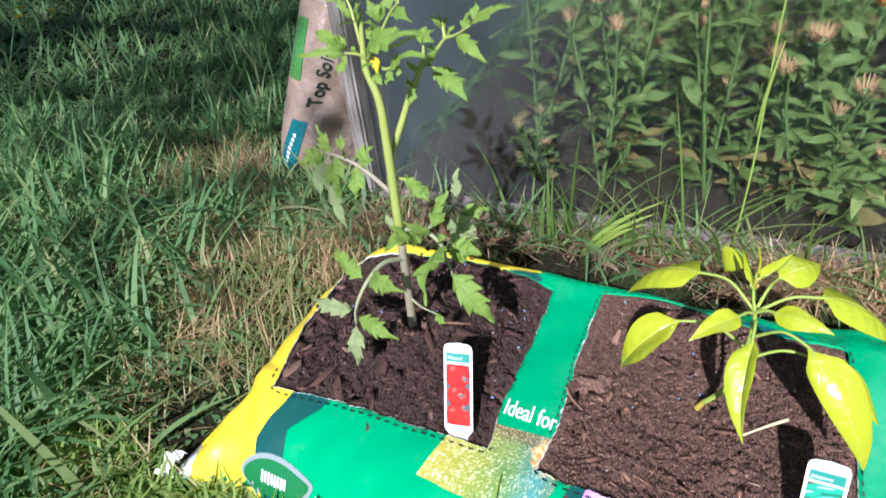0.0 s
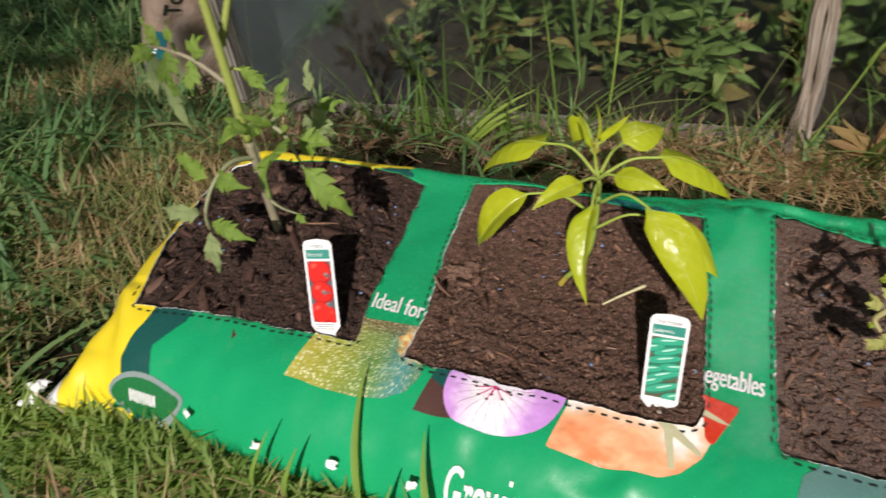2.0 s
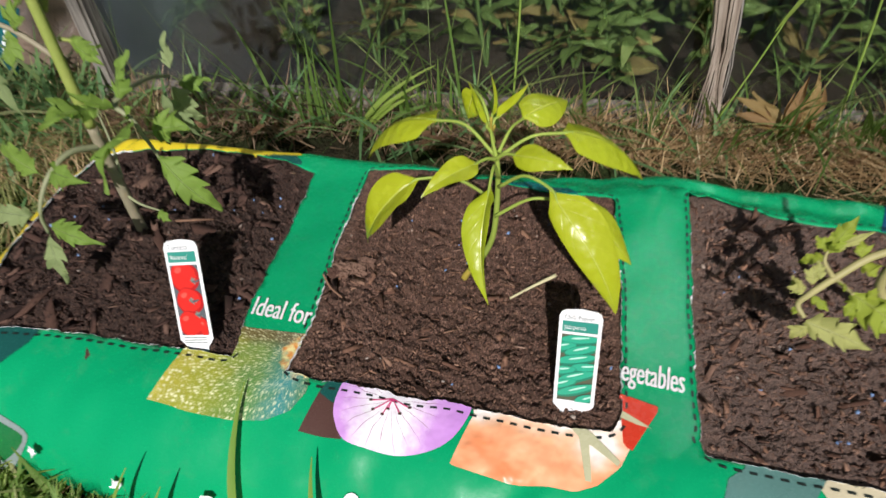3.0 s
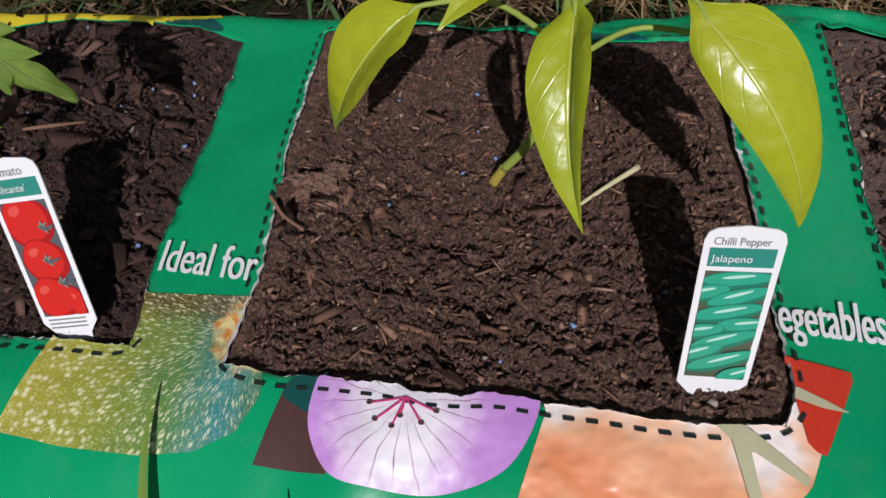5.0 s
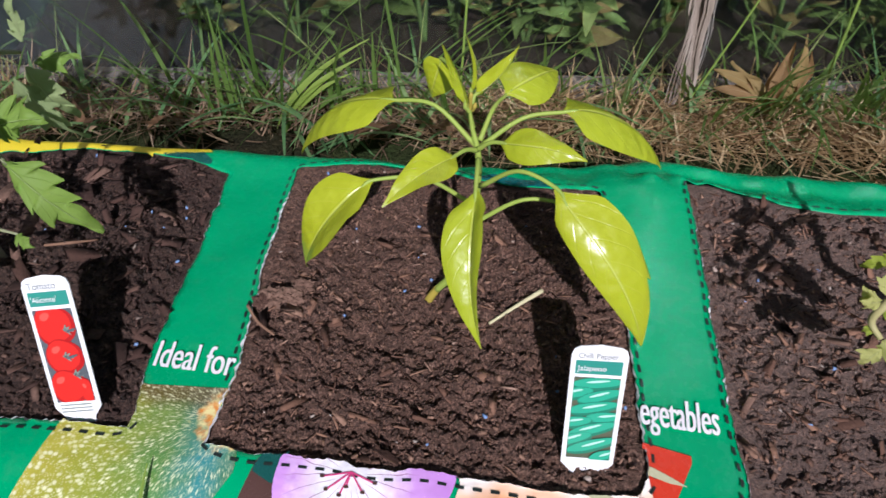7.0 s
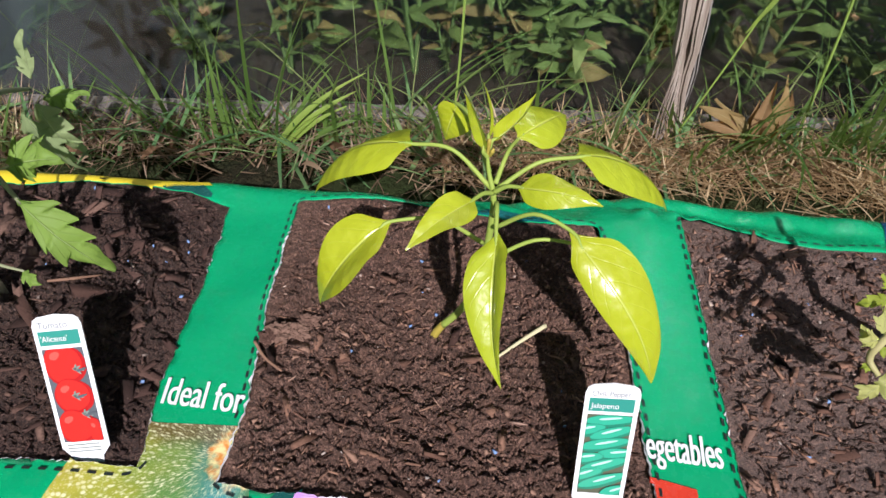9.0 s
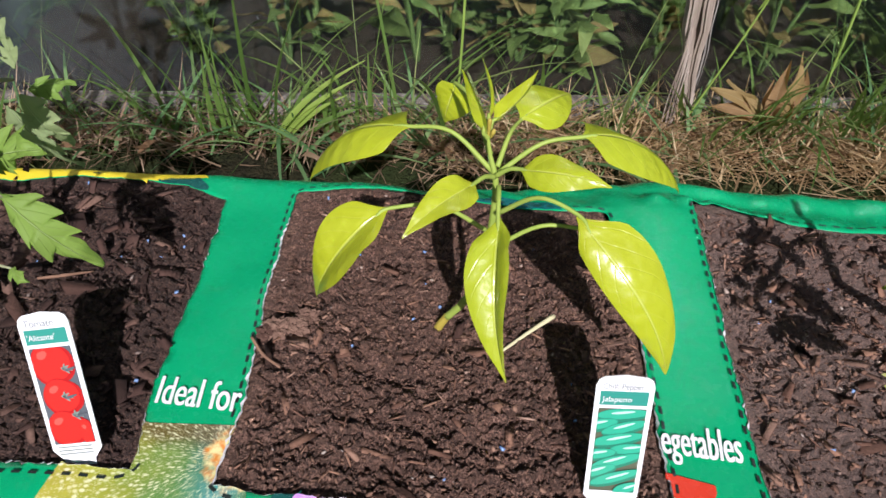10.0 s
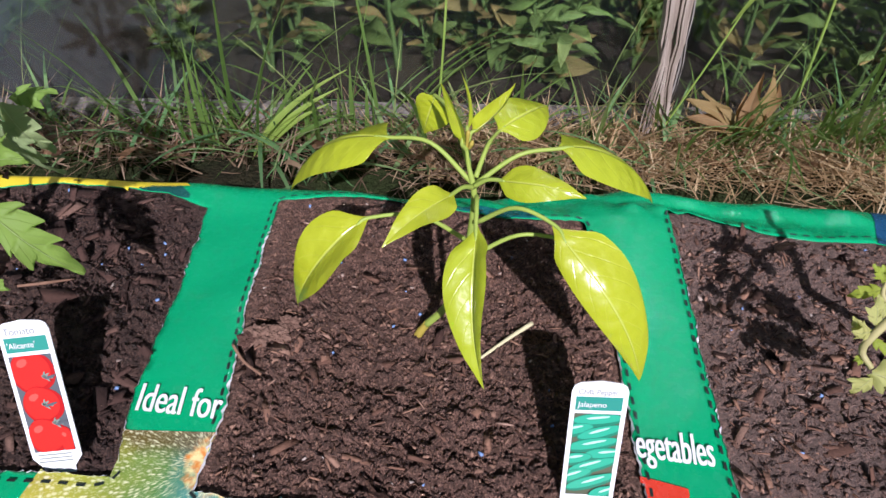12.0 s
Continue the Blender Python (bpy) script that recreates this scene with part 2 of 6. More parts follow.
def leaf_material(name, top, pale, through, rough, veins=7.0, slope=0.55, vein_depth=0.55, shine=0.5, thin=0.34, crumple=0.0):
    """A leaf with a pale midrib and side veins, laid out on the leaf's own length and width."""
    k = Mat(name, rough, spec=shine)
    sep = k.node("ShaderNodeSeparateXYZ")
    k.link(k.coords("UV"), sep.inputs[0])
    u, v = sep.outputs[0], k.math("ABSOLUTE", k.math("SUBTRACT", sep.outputs[1], 0.5))
    rib = k.math("SMOOTH_MIN", 1.0, k.math("MULTIPLY", k.math("SUBTRACT", 0.030, v), 45.0), 0.1)
    rib = k.math("MAXIMUM", rib, 0.0)
    bow = k.math("MULTIPLY_ADD", k.math("MULTIPLY", v, v), slope * 0.9, k.math("MULTIPLY_ADD", k.noise(35, 2), 0.10, k.math("MULTIPLY", v, slope * 0.55)))
    saw = k.math("FRACT", k.math("MULTIPLY", k.math("SUBTRACT", u, bow), veins))
    side = k.math("MAXIMUM", k.math("SUBTRACT", 1.0, k.math("MULTIPLY", k.math("ABSOLUTE", k.math("SUBTRACT", saw, 0.5)), 16.0)), 0.0)
    vein = k.math("MAXIMUM", rib, k.math("MULTIPLY", side, 0.20))
    blot = k.noise(70, 4)
    c = k.mix(k.math("MULTIPLY", blot, 0.6), top, tuple(a * 0.72 for a in top))
    c = k.mix(k.math("MULTIPLY", k.random(), 0.25), c, tuple(a * b for a, b in zip(top, (1.35, 1.10, 0.9))))
    c = k.mix(k.math("MULTIPLY", vein, 0.65), c, pale)
    k.colour(c)
    k.bump(k.math("SUBTRACT", k.math("MULTIPLY_ADD", k.noise(48, 2), crumple, k.math("MULTIPLY", k.noise(90, 3), 0.6)), k.math("MULTIPLY", vein, vein_depth)), 0.7, 0.0014)
    return k.translucent(thin, k.mix(k.math("MULTIPLY", vein, 0.4), through, pale)).m


PEPPER_LEAF = leaf_material("pepper_leaf", (0.44, 0.52, 0.016), (0.62, 0.68, 0.14), (0.40, 0.54, 0.01), 0.31, vein_depth=0.42, shine=1.0, thin=0.22, crumple=3.2)
TOMATO_LEAF = leaf_material("tomato_leaf", (0.215, 0.345, 0.062), (0.38, 0.50, 0.17), (0.34, 0.52, 0.06), 0.6, 6.0, 0.7, 1.4, 0.3)
TOMATO_PALE = leaf_material("tomato_leaf_pale", (0.30, 0.39, 0.17), (0.48, 0.56, 0.30), (0.36, 0.46, 0.14), 0.7, 6.0, 0.7, 1.4, 0.3)
TOMATO_LIME = leaf_material("tomato_leaf_lime", (0.34, 0.43, 0.05), (0.52, 0.58, 0.16), (0.46, 0.54, 0.06), 0.6, 6.0, 0.7, 1.4, 0.3)
TOMATO_CREAM = leaf_material("tomato_leaf_cream", (0.47, 0.49, 0.16), (0.62, 0.63, 0.28), (0.46, 0.50, 0.10), 0.7, 6.0, 0.7, 1.4, 0.3)
MARIGOLD_LEAF = leaf_material("marigold_leaf", (0.165, 0.235, 0.070), (0.26, 0.33, 0.13), (0.28, 0.38, 0.08), 0.6, 5.0, 0.4, 0.6, 0.3)
MARIGOLD_DRY = leaf_material("marigold_leaf_dry", (0.30, 0.22, 0.09), (0.40, 0.32, 0.15), (0.36, 0.25, 0.08), 0.7, 5.0, 0.4, 0.6, 0.2)
DEAD_LEAF = leaf_material("dead_leaf", (0.29, 0.185, 0.085), (0.44, 0.32, 0.17), (0.42, 0.22, 0.06), 0.8, 14.0, 0.1, 0.6, 0.2)


def stem_material(name, a, b, scale=60.0, rough=0.55):
    k = Mat(name, rough, spec=0.35)
    return k.colour(k.mix(k.noise(scale, 4), a, b)).bump(k.noise(420, 4), 0.4, 0.0008).m


PEPPER_STEM = stem_material("pepper_stem", (0.23, 0.33, 0.045), (0.34, 0.42, 0.08))
PEPPER_FOOT = stem_material("pepper_stem_foot", (0.34, 0.26, 0.035), (0.42, 0.34, 0.06))
TOMATO_STEM = stem_material("tomato_stem", (0.23, 0.30, 0.06), (0.36, 0.40, 0.10))
TOMATO_TAN = stem_material("tomato_stem_tan", (0.30, 0.27, 0.10), (0.44, 0.40, 0.18), 50)
TOMATO_FOOT = stem_material("tomato_stem_foot", (0.22, 0.19, 0.12), (0.34, 0.30, 0.20), 120)
TOMATO_TWIG = stem_material("tomato_leaf_stalk", (0.20, 0.22, 0.12), (0.32, 0.33, 0.18), 90)
MARIGOLD_STEM = stem_material("marigold_stem", (0.09, 0.15, 0.04), (0.15, 0.21, 0.07))
PEACH = Mat("withered_petal", 0.8).colour((0.58, 0.33, 0.19)).translucent(0.3, (0.6, 0.32, 0.15)).m
ORANGE = Mat("orange_petal", 0.6).colour((0.80, 0.27, 0.01)).translucent(0.3, (0.85, 0.3, 0.01)).m
YELLOW = Mat("yellow_petal", 0.6).colour((0.85, 0.62, 0.02)).translucent(0.3, (0.85, 0.6, 0.02)).m
GREEN_STALK = stem_material("green_stalk", (0.15, 0.24, 0.035), (0.22, 0.31, 0.06))
STRAW_STALK = stem_material("cut_stalk", (0.50, 0.44, 0.22), (0.62, 0.58, 0.36))
TWIG = stem_material("twig", (0.16, 0.085, 0.05), (0.25, 0.14, 0.085), 200, 0.8)


def grass_material(name, through, *stops, clump=30.0, shade=0.45):
    k = Mat(name, 0.55, spec=0.3)
    c = k.ramp(k.island(), *stops)
    k.colour(k.mix(k.math("MULTIPLY", k.noise(clump, 3), shade), c, tuple(0.45 * v for v in stops[0][1])))
    return k.translucent(0.42, through).m


GRASS = grass_material("grass", (0.25, 0.44, 0.14), (0.0, (0.09, 0.20, 0.075)), (0.45, (0.155, 0.29, 0.105)), (0.80, (0.235, 0.37, 0.135)), (0.96, (0.30, 0.39, 0.14)), (1.0, (0.42, 0.40, 0.19)))
# yellow-green grass, lightened in colour for sun on the bag's front
SUN_GRASS = grass_material("lush_sunlit_grass", (0.36, 0.50, 0.08), (0.0, (0.14, 0.24, 0.05)), (0.5, (0.24, 0.36, 0.08)), (0.9, (0.34, 0.44, 0.12)), (1.0, (0.48, 0.46, 0.20)))
STRAW_GRASS = grass_material("yellowing_grass", (0.46, 0.48, 0.16), (0.0, (0.17, 0.24, 0.07)), (0.45, (0.32, 0.34, 0.12)), (0.85, (0.50, 0.43, 0.20)), (1.0, (0.66, 0.55, 0.33)))
BLADE = grass_material("grass_blade", (0.42, 0.54, 0.10), (0.0, (0.24, 0.36, 0.06)), (1.0, (0.32, 0.42, 0.09)))
HAY = grass_material("dry_grass", (0.44, 0.32, 0.15), (0.0, (0.13, 0.075, 0.035)), (0.30, (0.42, 0.275, 0.14)), (0.75, (0.74, 0.51, 0.26)), (1.0, (0.86, 0.69, 0.42)), clump=16.0, shade=0.50)
# browner straw, its ramp darkened to stand for shade at the left end
HAY_SHADED = grass_material("shaded_dry_grass", (0.30, 0.20, 0.10), (0.0, (0.085, 0.052, 0.030)), (0.35, (0.24, 0.155, 0.095)), (0.75, (0.46, 0.31, 0.19)), (1.0, (0.66, 0.50, 0.34)), clump=16.0, shade=0.50)
LITTER = grass_material("leaf_litter", (0.30, 0.17, 0.07), (0.0, (0.12, 0.065, 0.035)), (0.6, (0.27, 0.155, 0.08)), (1.0, (0.46, 0.33, 0.20)))
STALK = grass_material("tall_grass", (0.22, 0.34, 0.05), (0.0, (0.06, 0.13, 0.025)), (0.6, (0.13, 0.22, 0.045)), (1.0, (0.32, 0.34, 0.14)))


def ground_material():
    k = Mat("thatch_ground", 0.95, spec=0.1)
    n1, n2, n3 = k.noise(2.2, 4), k.noise(60, 6, rough=0.7), k.noise(260, 5)
    c = k.ramp(n2, (0.3, (0.012, 0.011, 0.007)), (0.55, (0.034, 0.028, 0.015)), (0.75, (0.085, 0.062, 0.034)))
    c = k.mix(k.ramp(n1, (0.42, (0, 0, 0)), (0.60, (1, 1, 1))), c, (0.040, 0.065, 0.016))
    return k.colour(c).bump(k.math("ADD", n2, n3), 1.0, 0.012).m


GROUND = ground_material()


def wood_material(name, a, b, dark):
    k = Mat(name, 0.85, spec=0.2)
    mp = k.node("ShaderNodeMapping")
    mp.inputs["Scale"].default_value = (90, 90, 5)
    k.link(k.coords(), mp.inputs[0])
    g = k.noise(1.6, 6, mp.outputs[0], 0.65)
    c = k.ramp(g, (0.34, dark), (0.50, a), (0.70, b))
    return k.colour(k.mix(k.math("MULTIPLY", k.noise(7, 3), 0.4), c, dark)).bump(g, 0.8, 0.003).m


WOOD_GREY = wood_material("weathered_wood", (0.22, 0.20, 0.17), (0.36, 0.33, 0.29), (0.07, 0.06, 0.05))
WOOD_OLD = wood_material("old_board_wood", (0.17, 0.15, 0.125), (0.28, 0.26, 0.225), (0.05, 0.04, 0.035))
WOOD_PALE = wood_material("split_stake_wood", (0.29, 0.235, 0.18), (0.46, 0.39, 0.32), (0.17, 0.13, 0.10))
WOOD_DARK = wood_material("dark_backing_wood", (0.035, 0.040, 0.036), (0.060, 0.066, 0.058), (0.015, 0.017, 0.015))


def sheet_material(name, tint, haze, clear, corner=0.0, blur=0.0):
    """Old clear plastic: mostly see-through, dulled by a bloom of dirt, with specks."""
    k = Mat(name, 0.25)
    if blur:
        tr = k.node("ShaderNodeBsdfRefraction", Roughness=blur, IOR=1.14)
    else:
        tr = k.node("ShaderNodeBsdfTransparent")
    tr.inputs[0].default_value = (*tint, 1)
    df = k.node("ShaderNodeBsdfDiffuse")
    df.inputs[0].default_value = (*haze, 1)
    gl = k.node("ShaderNodeBsdfGlossy", Roughness=0.22)
    dirt = k.ramp(k.noise(6, 5), (0.35, (0, 0, 0)), (0.75, (1, 1, 1)))
    spk = k.ramp(k.noise(190, 2), (0.715, (0, 0, 0)), (0.75, (1, 1, 1)))
    fac = k.math("ADD", k.math("MULTIPLY_ADD", dirt, clear * 0.8, clear), k.math("MULTIPLY", k.math("MULTIPLY", spk, k.ramp(k.noise(14, 3), (0.42, (0, 0, 0)), (0.62, (1, 1, 1)))), 0.85))
    if corner:
        # more of the grey diffuse haze towards the corner post
        sep = k.node("ShaderNodeSeparateXYZ")
        k.link(k.coords(), sep.inputs[0])
        far = k.ramp(k.math("MULTIPLY_ADD", k.noise(5, 3), 0.25, sep.outputs[0]), (0.12, (1, 1, 1)), (0.58, (0, 0, 0)))
        fac = k.math("ADD", fac, k.math("MULTIPLY", far, corner))
    m1, m2 = k.node("ShaderNodeMixShader"), k.node("ShaderNodeMixShader")
    k.link(fac, m1.inputs[0])
    k.link(tr.outputs[0], m1.inputs[1])
    k.link(df.outputs[0], m1.inputs[2])
    fr = k.node("ShaderNodeFresnel", IOR=1.35)
    k.link(k.math("MULTIPLY", fr.outputs[0], 0.7), m2.inputs[0])
    k.link(m1.outputs[0], m2.inputs[1])
    k.link(gl.outputs[0], m2.inputs[2])
    k.link(m2.outputs[0], k.out.inputs[0])
    return k.m


CLEAR_SHEET = sheet_material("clear_plastic_sheet", (0.72, 0.77, 0.73), (0.125, 0.145, 0.160), 0.010, 0.13, 0.17)
DULL_SHEET = sheet_material("dull_plastic_sheet", (0.45, 0.48, 0.50), (0.30, 0.33, 0.37), 0.85)


def sack_material():
    k = Mat("pale_sack_film", 0.52)
    c = k.mix(k.noise(14, 4), (0.20, 0.140, 0.098), (0.27, 0.205, 0.155))
    c = k.mix(k.ramp(k.noise(30, 5), (0.6, (0, 0, 0)), (0.8, (1, 1, 1))), c, (0.30, 0.19, 0.11))
    return k.colour(c).bump(k.math("ADD", k.noise(24, 4), k.math("MULTIPLY", k.noise(110, 3), 0.06)), 0.55, 0.02).m


SACK = sack_material()
SACK_GREEN = film("sack_green", (0.055, 0.19, 0.045)).m
SACK_TEAL = film("sack_teal", (0.010, 0.115, 0.13)).m
SACK_BLUE = film("sack_blue_white", (0.27, 0.31, 0.40)).m
CARD = Mat("white_card", 0.32).colour((0.82, 0.82, 0.80)).m
CARD_GREEN = Mat("card_green", 0.35).colour((0.03, 0.25, 0.19)).m
CARD_RED = Mat("card_red", 0.30).colour((0.62, 0.022, 0.015)).m
CARD_RED_PALE = Mat("card_red_shine", 0.3).colour((0.70, 0.085, 0.062)).m
CARD_GREY = Mat("card_grey", 0.4).colour((0.09, 0.10, 0.11)).m
CARD_RED_DEEP = Mat("card_red_deep", 0.3).colour((0.40, 0.010, 0.010)).m
CARD_CALYX = Mat("card_calyx", 0.4).colour((0.20, 0.24, 0.20)).m
CARD_CHILLI = Mat("card_chilli", 0.3).colour((0.03, 0.36, 0.22)).m
CARD_CHILLI_DEEP = Mat("card_chilli_deep", 0.3).colour((0.018, 0.19, 0.115)).m
CARD_CHILLI_PALE = Mat("card_chilli_shine", 0.3).colour((0.42, 0.72, 0.58)).m
CARD_CHILLI_DARK = Mat("card_chilli_shade", 0.4).colour((0.09, 0.10, 0.06)).m
CARD_INK = Mat("card_ink", 0.5).colour((0.20, 0.22, 0.22)).m
WHITE_INK = film("white_print", (0.80, 0.80, 0.78), 0.03).m


# ---- mesh helpers ----
def part(name, mesh, material, parent=None, label=""):
    """Links a mesh, or a bmesh, as one object under a thing or under a part."""
    if isinstance(mesh, bmesh.types.BMesh):
        data = bpy.data.meshes.new(name)
        mesh.to_mesh(data)
        mesh.free()
        mesh = data
    ob = new(name, mesh)
    if material is not None and not mesh.materials:
        mesh.materials.append(material)
    if parent is not None:
        ob.parent = parent
    return tagged(ob, label)


def mesh_of(verts, faces, uvs=None, smooth=True):
    """A mesh from arrays of places and of faces (all of one size, or a list)."""
    data = bpy.data.meshes.new("mesh")
    verts = np.asarray(verts, dtype=np.float64)
    if isinstance(faces, np.ndarray):
        n = faces.shape[1]
        data.vertices.add(len(verts))
        data.vertices.foreach_set("co", verts.ravel())
        data.loops.add(faces.size)
        data.loops.foreach_set("vertex_index", faces.ravel().astype(np.int32))
        data.polygons.add(len(faces))
        data.polygons.foreach_set("loop_start", np.arange(0, faces.size, n, dtype=np.int32))
        data.polygons.foreach_set("loop_total", np.full(len(faces), n, dtype=np.int32))
        data.update(calc_edges=True)
    else:
        data.from_pydata([tuple(v) for v in verts], [], faces)
        data.update()
    if smooth:
        data.polygons.foreach_set("use_smooth", np.ones(len(data.polygons), dtype=bool))
    if uvs is not None:
        layer = data.uv_layers.new(name="UVMap")
        idx = np.zeros(len(data.loops), dtype=np.int32)
        data.loops.foreach_get("vertex_index", idx)
        layer.data.foreach_set("uv", np.asarray(uvs, dtype=np.float32)[idx].ravel())
    return data


def thing(name, m, label, category, group="", kind=""):
    e = new(name)
    e.empty_display_size = 0.05
    e.matrix_world = m
    return tagged(e, label, category, group, kind)


def spline(points, per=8, closed=False):
    """A smooth line through the points."""
    p = np.asarray(points, dtype=float)
    n = len(p)
    if closed:
        q = np.vstack([p[-1], p, p[0], p[1]])
        spans = n
    else:
        q = np.vstack([2 * p[0] - p[1], p, 2 * p[-1] - p[-2]])
        spans = n - 1
    out = []
    for i in range(spans):
        a, b, c, d = q[i:i + 4]
        for t in np.arange(per) / per:
            out.append(0.5 * (2 * b + (c - a) * t + (2 * a - 5 * b + 4 * c - d) * t * t + (3 * b - a - 3 * c + d) * t ** 3))
    if not closed:
        out.append(p[-1])
    return np.array(out)


def tube(points, radii, sides=8, per=6):
    """A tapered round stem through the points, with closed ends."""
    path = spline(points, per)
    r = np.interp(np.linspace(0, 1, len(path)), np.linspace(0, 1, len(radii)), radii)
    tan = np.gradient(path, axis=0)
    tan /= np.linalg.norm(tan, axis=1)[:, None] + 1e-12
    ref = np.array((0.31, 0.87, 0.12)) if abs(tan[0][2]) > 0.7 else np.array((0.1, 0.2, 1.0))
    verts, n = [], len(path)
    for p, t, k in zip(path, tan, r):
        a = np.cross(t, ref)
        a /= np.linalg.norm(a)
        b = np.cross(t, a)
        for i in range(sides):
            w = 2 * math.pi * i / sides
            verts.append(p + k * (math.cos(w) * a + math.sin(w) * b))
    faces = [(i * sides + j, i * sides + (j + 1) % sides, (i + 1) * sides + (j + 1) % sides, (i + 1) * sides + j) for i in range(n - 1) for j in range(sides)]
    verts += [path[0], path[-1]]
    faces += [((j + 1) % sides, j, n * sides) for j in range(sides)]
    faces += [((n - 1) * sides + j, (n - 1) * sides + (j + 1) % sides, n * sides + 1) for j in range(sides)]
    return mesh_of(verts, faces)


def leaf_shape(base, tip, width, normal, arch=0.08, fold=0.25, teeth=0, wave=0.06, twist=0.0, nu=16, nv=3, seed=0, belly=0.8, drawn=0.36):
    """A leaf blade from base to tip. normal: the way its upper face looks. arch: how far the midrib bows along normal,
    in lengths. fold: radians by which each half falls away from it (minus: rises). teeth: lobes on each side."""
    base, tip, n = Vector(base), Vector(tip), Vector(normal)
    d = tip - base
    length = d.length
    t = d / length
    n = (n - t * n.dot(t)).normalized()
    s = t.cross(n)
    rng = random.Random(seed)
    ph = rng.uniform(0, 6)
    us = np.linspace(0, 1, nu + 1)
    side = 1 if rng.random() < 0.5 else -1
    verts, uvs = [], []
    for u in us:
        mid = base + d * u + n * (arch * length * 4 * u * (1 - u))
        w = width / 2 * max(math.sin(math.pi * u ** belly), 0.0) ** 0.85 * (1.06 - drawn * u * u) + 0.0004
        if teeth:
            k = min(u / 0.60, 1.0) * teeth % 1.0
            lobe = (k / 0.72) ** 0.7 if k < 0.72 else (1 - k) / 0.28
            if u < 0.60:
                w = width / 2 * (0.60 + 0.42 * lobe) * (0.80 + 0.30 * math.sin(2.6 * u + 0.5)) * min(1.0, 0.25 + u / 0.12)
            else:
                lobe, x = 0.0, (u - 0.60) / 0.40
                w = width / 2 * (0.58 + 0.20 * math.sin(math.pi * min(x / 0.55, 1.0))) * (1 - x) ** 0.75 + 0.0003
        a = twist * (u - 0.3)
        sn, nn = s * math.cos(a) + n * math.sin(a), n * math.cos(a) - s * math.sin(a)
        for j in range(-nv, nv + 1):
            v = j / nv
            off = abs(v) * w * (1.0 if not teeth or v * side > 0 else 0.72)
            bend = fold * (0.6 + 0.4 * abs(v)) if abs(fold) < 0.45 else fold * (0.92 + 0.08 * abs(v))
            p = mid + sn * (math.copysign(1, v) * off * math.cos(bend)) - nn * (off * math.sin(bend))
            p += nn * (wave * width * v * v * math.sin(9 * u + ph + (1.3 if v > 0 else 0)))
            if teeth:
                p += nn * (0.05 * width * math.sin(2 * math.pi * u * teeth) * (1 - abs(v)) * (abs(v) > 0.1))
                p += t * (0.26 * width * abs(v) * lobe)
            verts.append(p)
            uvs.append((u, 0.5 + 0.5 * v))
    m = 2 * nv + 1
    i, j = np.meshgrid(np.arange(nu), np.arange(m - 1), indexing="ij")
    a = (i * m + j).ravel()
    return mesh_of([tuple(v) for v in verts], np.stack([a, a + 1, a + m + 1, a + m], axis=1), uvs)


def inside(poly, x, y):
    """Which of the points (x, y) lie in the polygon."""
    hit = np.zeros(x.shape, dtype=bool)
    px, py = poly[:, 0], poly[:, 1]
    for i in range(len(poly)):
        x1, y1, x2, y2 = px[i - 1], py[i - 1], px[i], py[i]
        if y1 == y2:
            continue
        c = (y1 > y) != (y2 > y)
        hit ^= c & (x < (x2 - x1) * (y - y1) / (y2 - y1) + x1)
    return hit


def nearest(polys, pts):
    """For each point the nearest place on the polygons' outlines, and how far it is."""
    best, where = np.full(len(pts), 1e9), pts.copy()
    for poly in polys:
        for i in range(len(poly)):
            a, b = poly[i - 1], poly[i]
            ab = b - a
            t = np.clip(((pts - a) @ ab) / (ab @ ab + 1e-18), 0, 1)
            q = a + t[:, None] * ab
            d = np.hypot(*(pts - q).T)
            k = d < best
            best[k], where[k] = d[k], q[k]
    return where, best


def sheet(poly, holes, step, height, lift=0.0):
    """A sheet over the polygon, with holes, laid on height(x, y); its rims follow the outlines."""
    lo, hi = poly.min(axis=0), poly.max(axis=0)
    i0, j0 = np.floor(lo / step).astype(int) - 1
    i1, j1 = np.ceil(hi / step).astype(int) + 1
    gx, gy = np.meshgrid(np.arange(i0, i1 + 1) * step, np.arange(j0, j1 + 1) * step, indexing="ij")
    cx, cy = gx[:-1, :-1] + step / 2, gy[:-1, :-1] + step / 2
    keep = inside(poly, cx, cy)
    for h in holes:
        keep &= ~inside(h, cx, cy)
    count = np.zeros(gx.shape, dtype=int)
    for a, b in ((0, 0), (1, 0), (0, 1), (1, 1)):
        count[a:a + keep.shape[0], b:b + keep.shape[1]] += keep
    xy = np.stack([gx, gy], axis=-1)
    rim = (count > 0) & (count < 4)
    where, dist = nearest([poly, *holes], xy[rim])
    near = dist < step * 1.3
    pts = xy[rim]
    pts[near] = where[near]
    xy[rim] = pts
    index = np.full(gx.shape, -1)
    used = count > 0
    index[used] = np.arange(used.sum())
    fi, fj = np.nonzero(keep)
    faces = np.stack([index[fi, fj], index[fi + 1, fj], index[fi + 1, fj + 1], index[fi, fj + 1]], axis=1)
    flat = xy[used]
    z = height(flat[:, 0], flat[:, 1]) + lift
    return mesh_of(np.column_stack([flat, z]), faces)


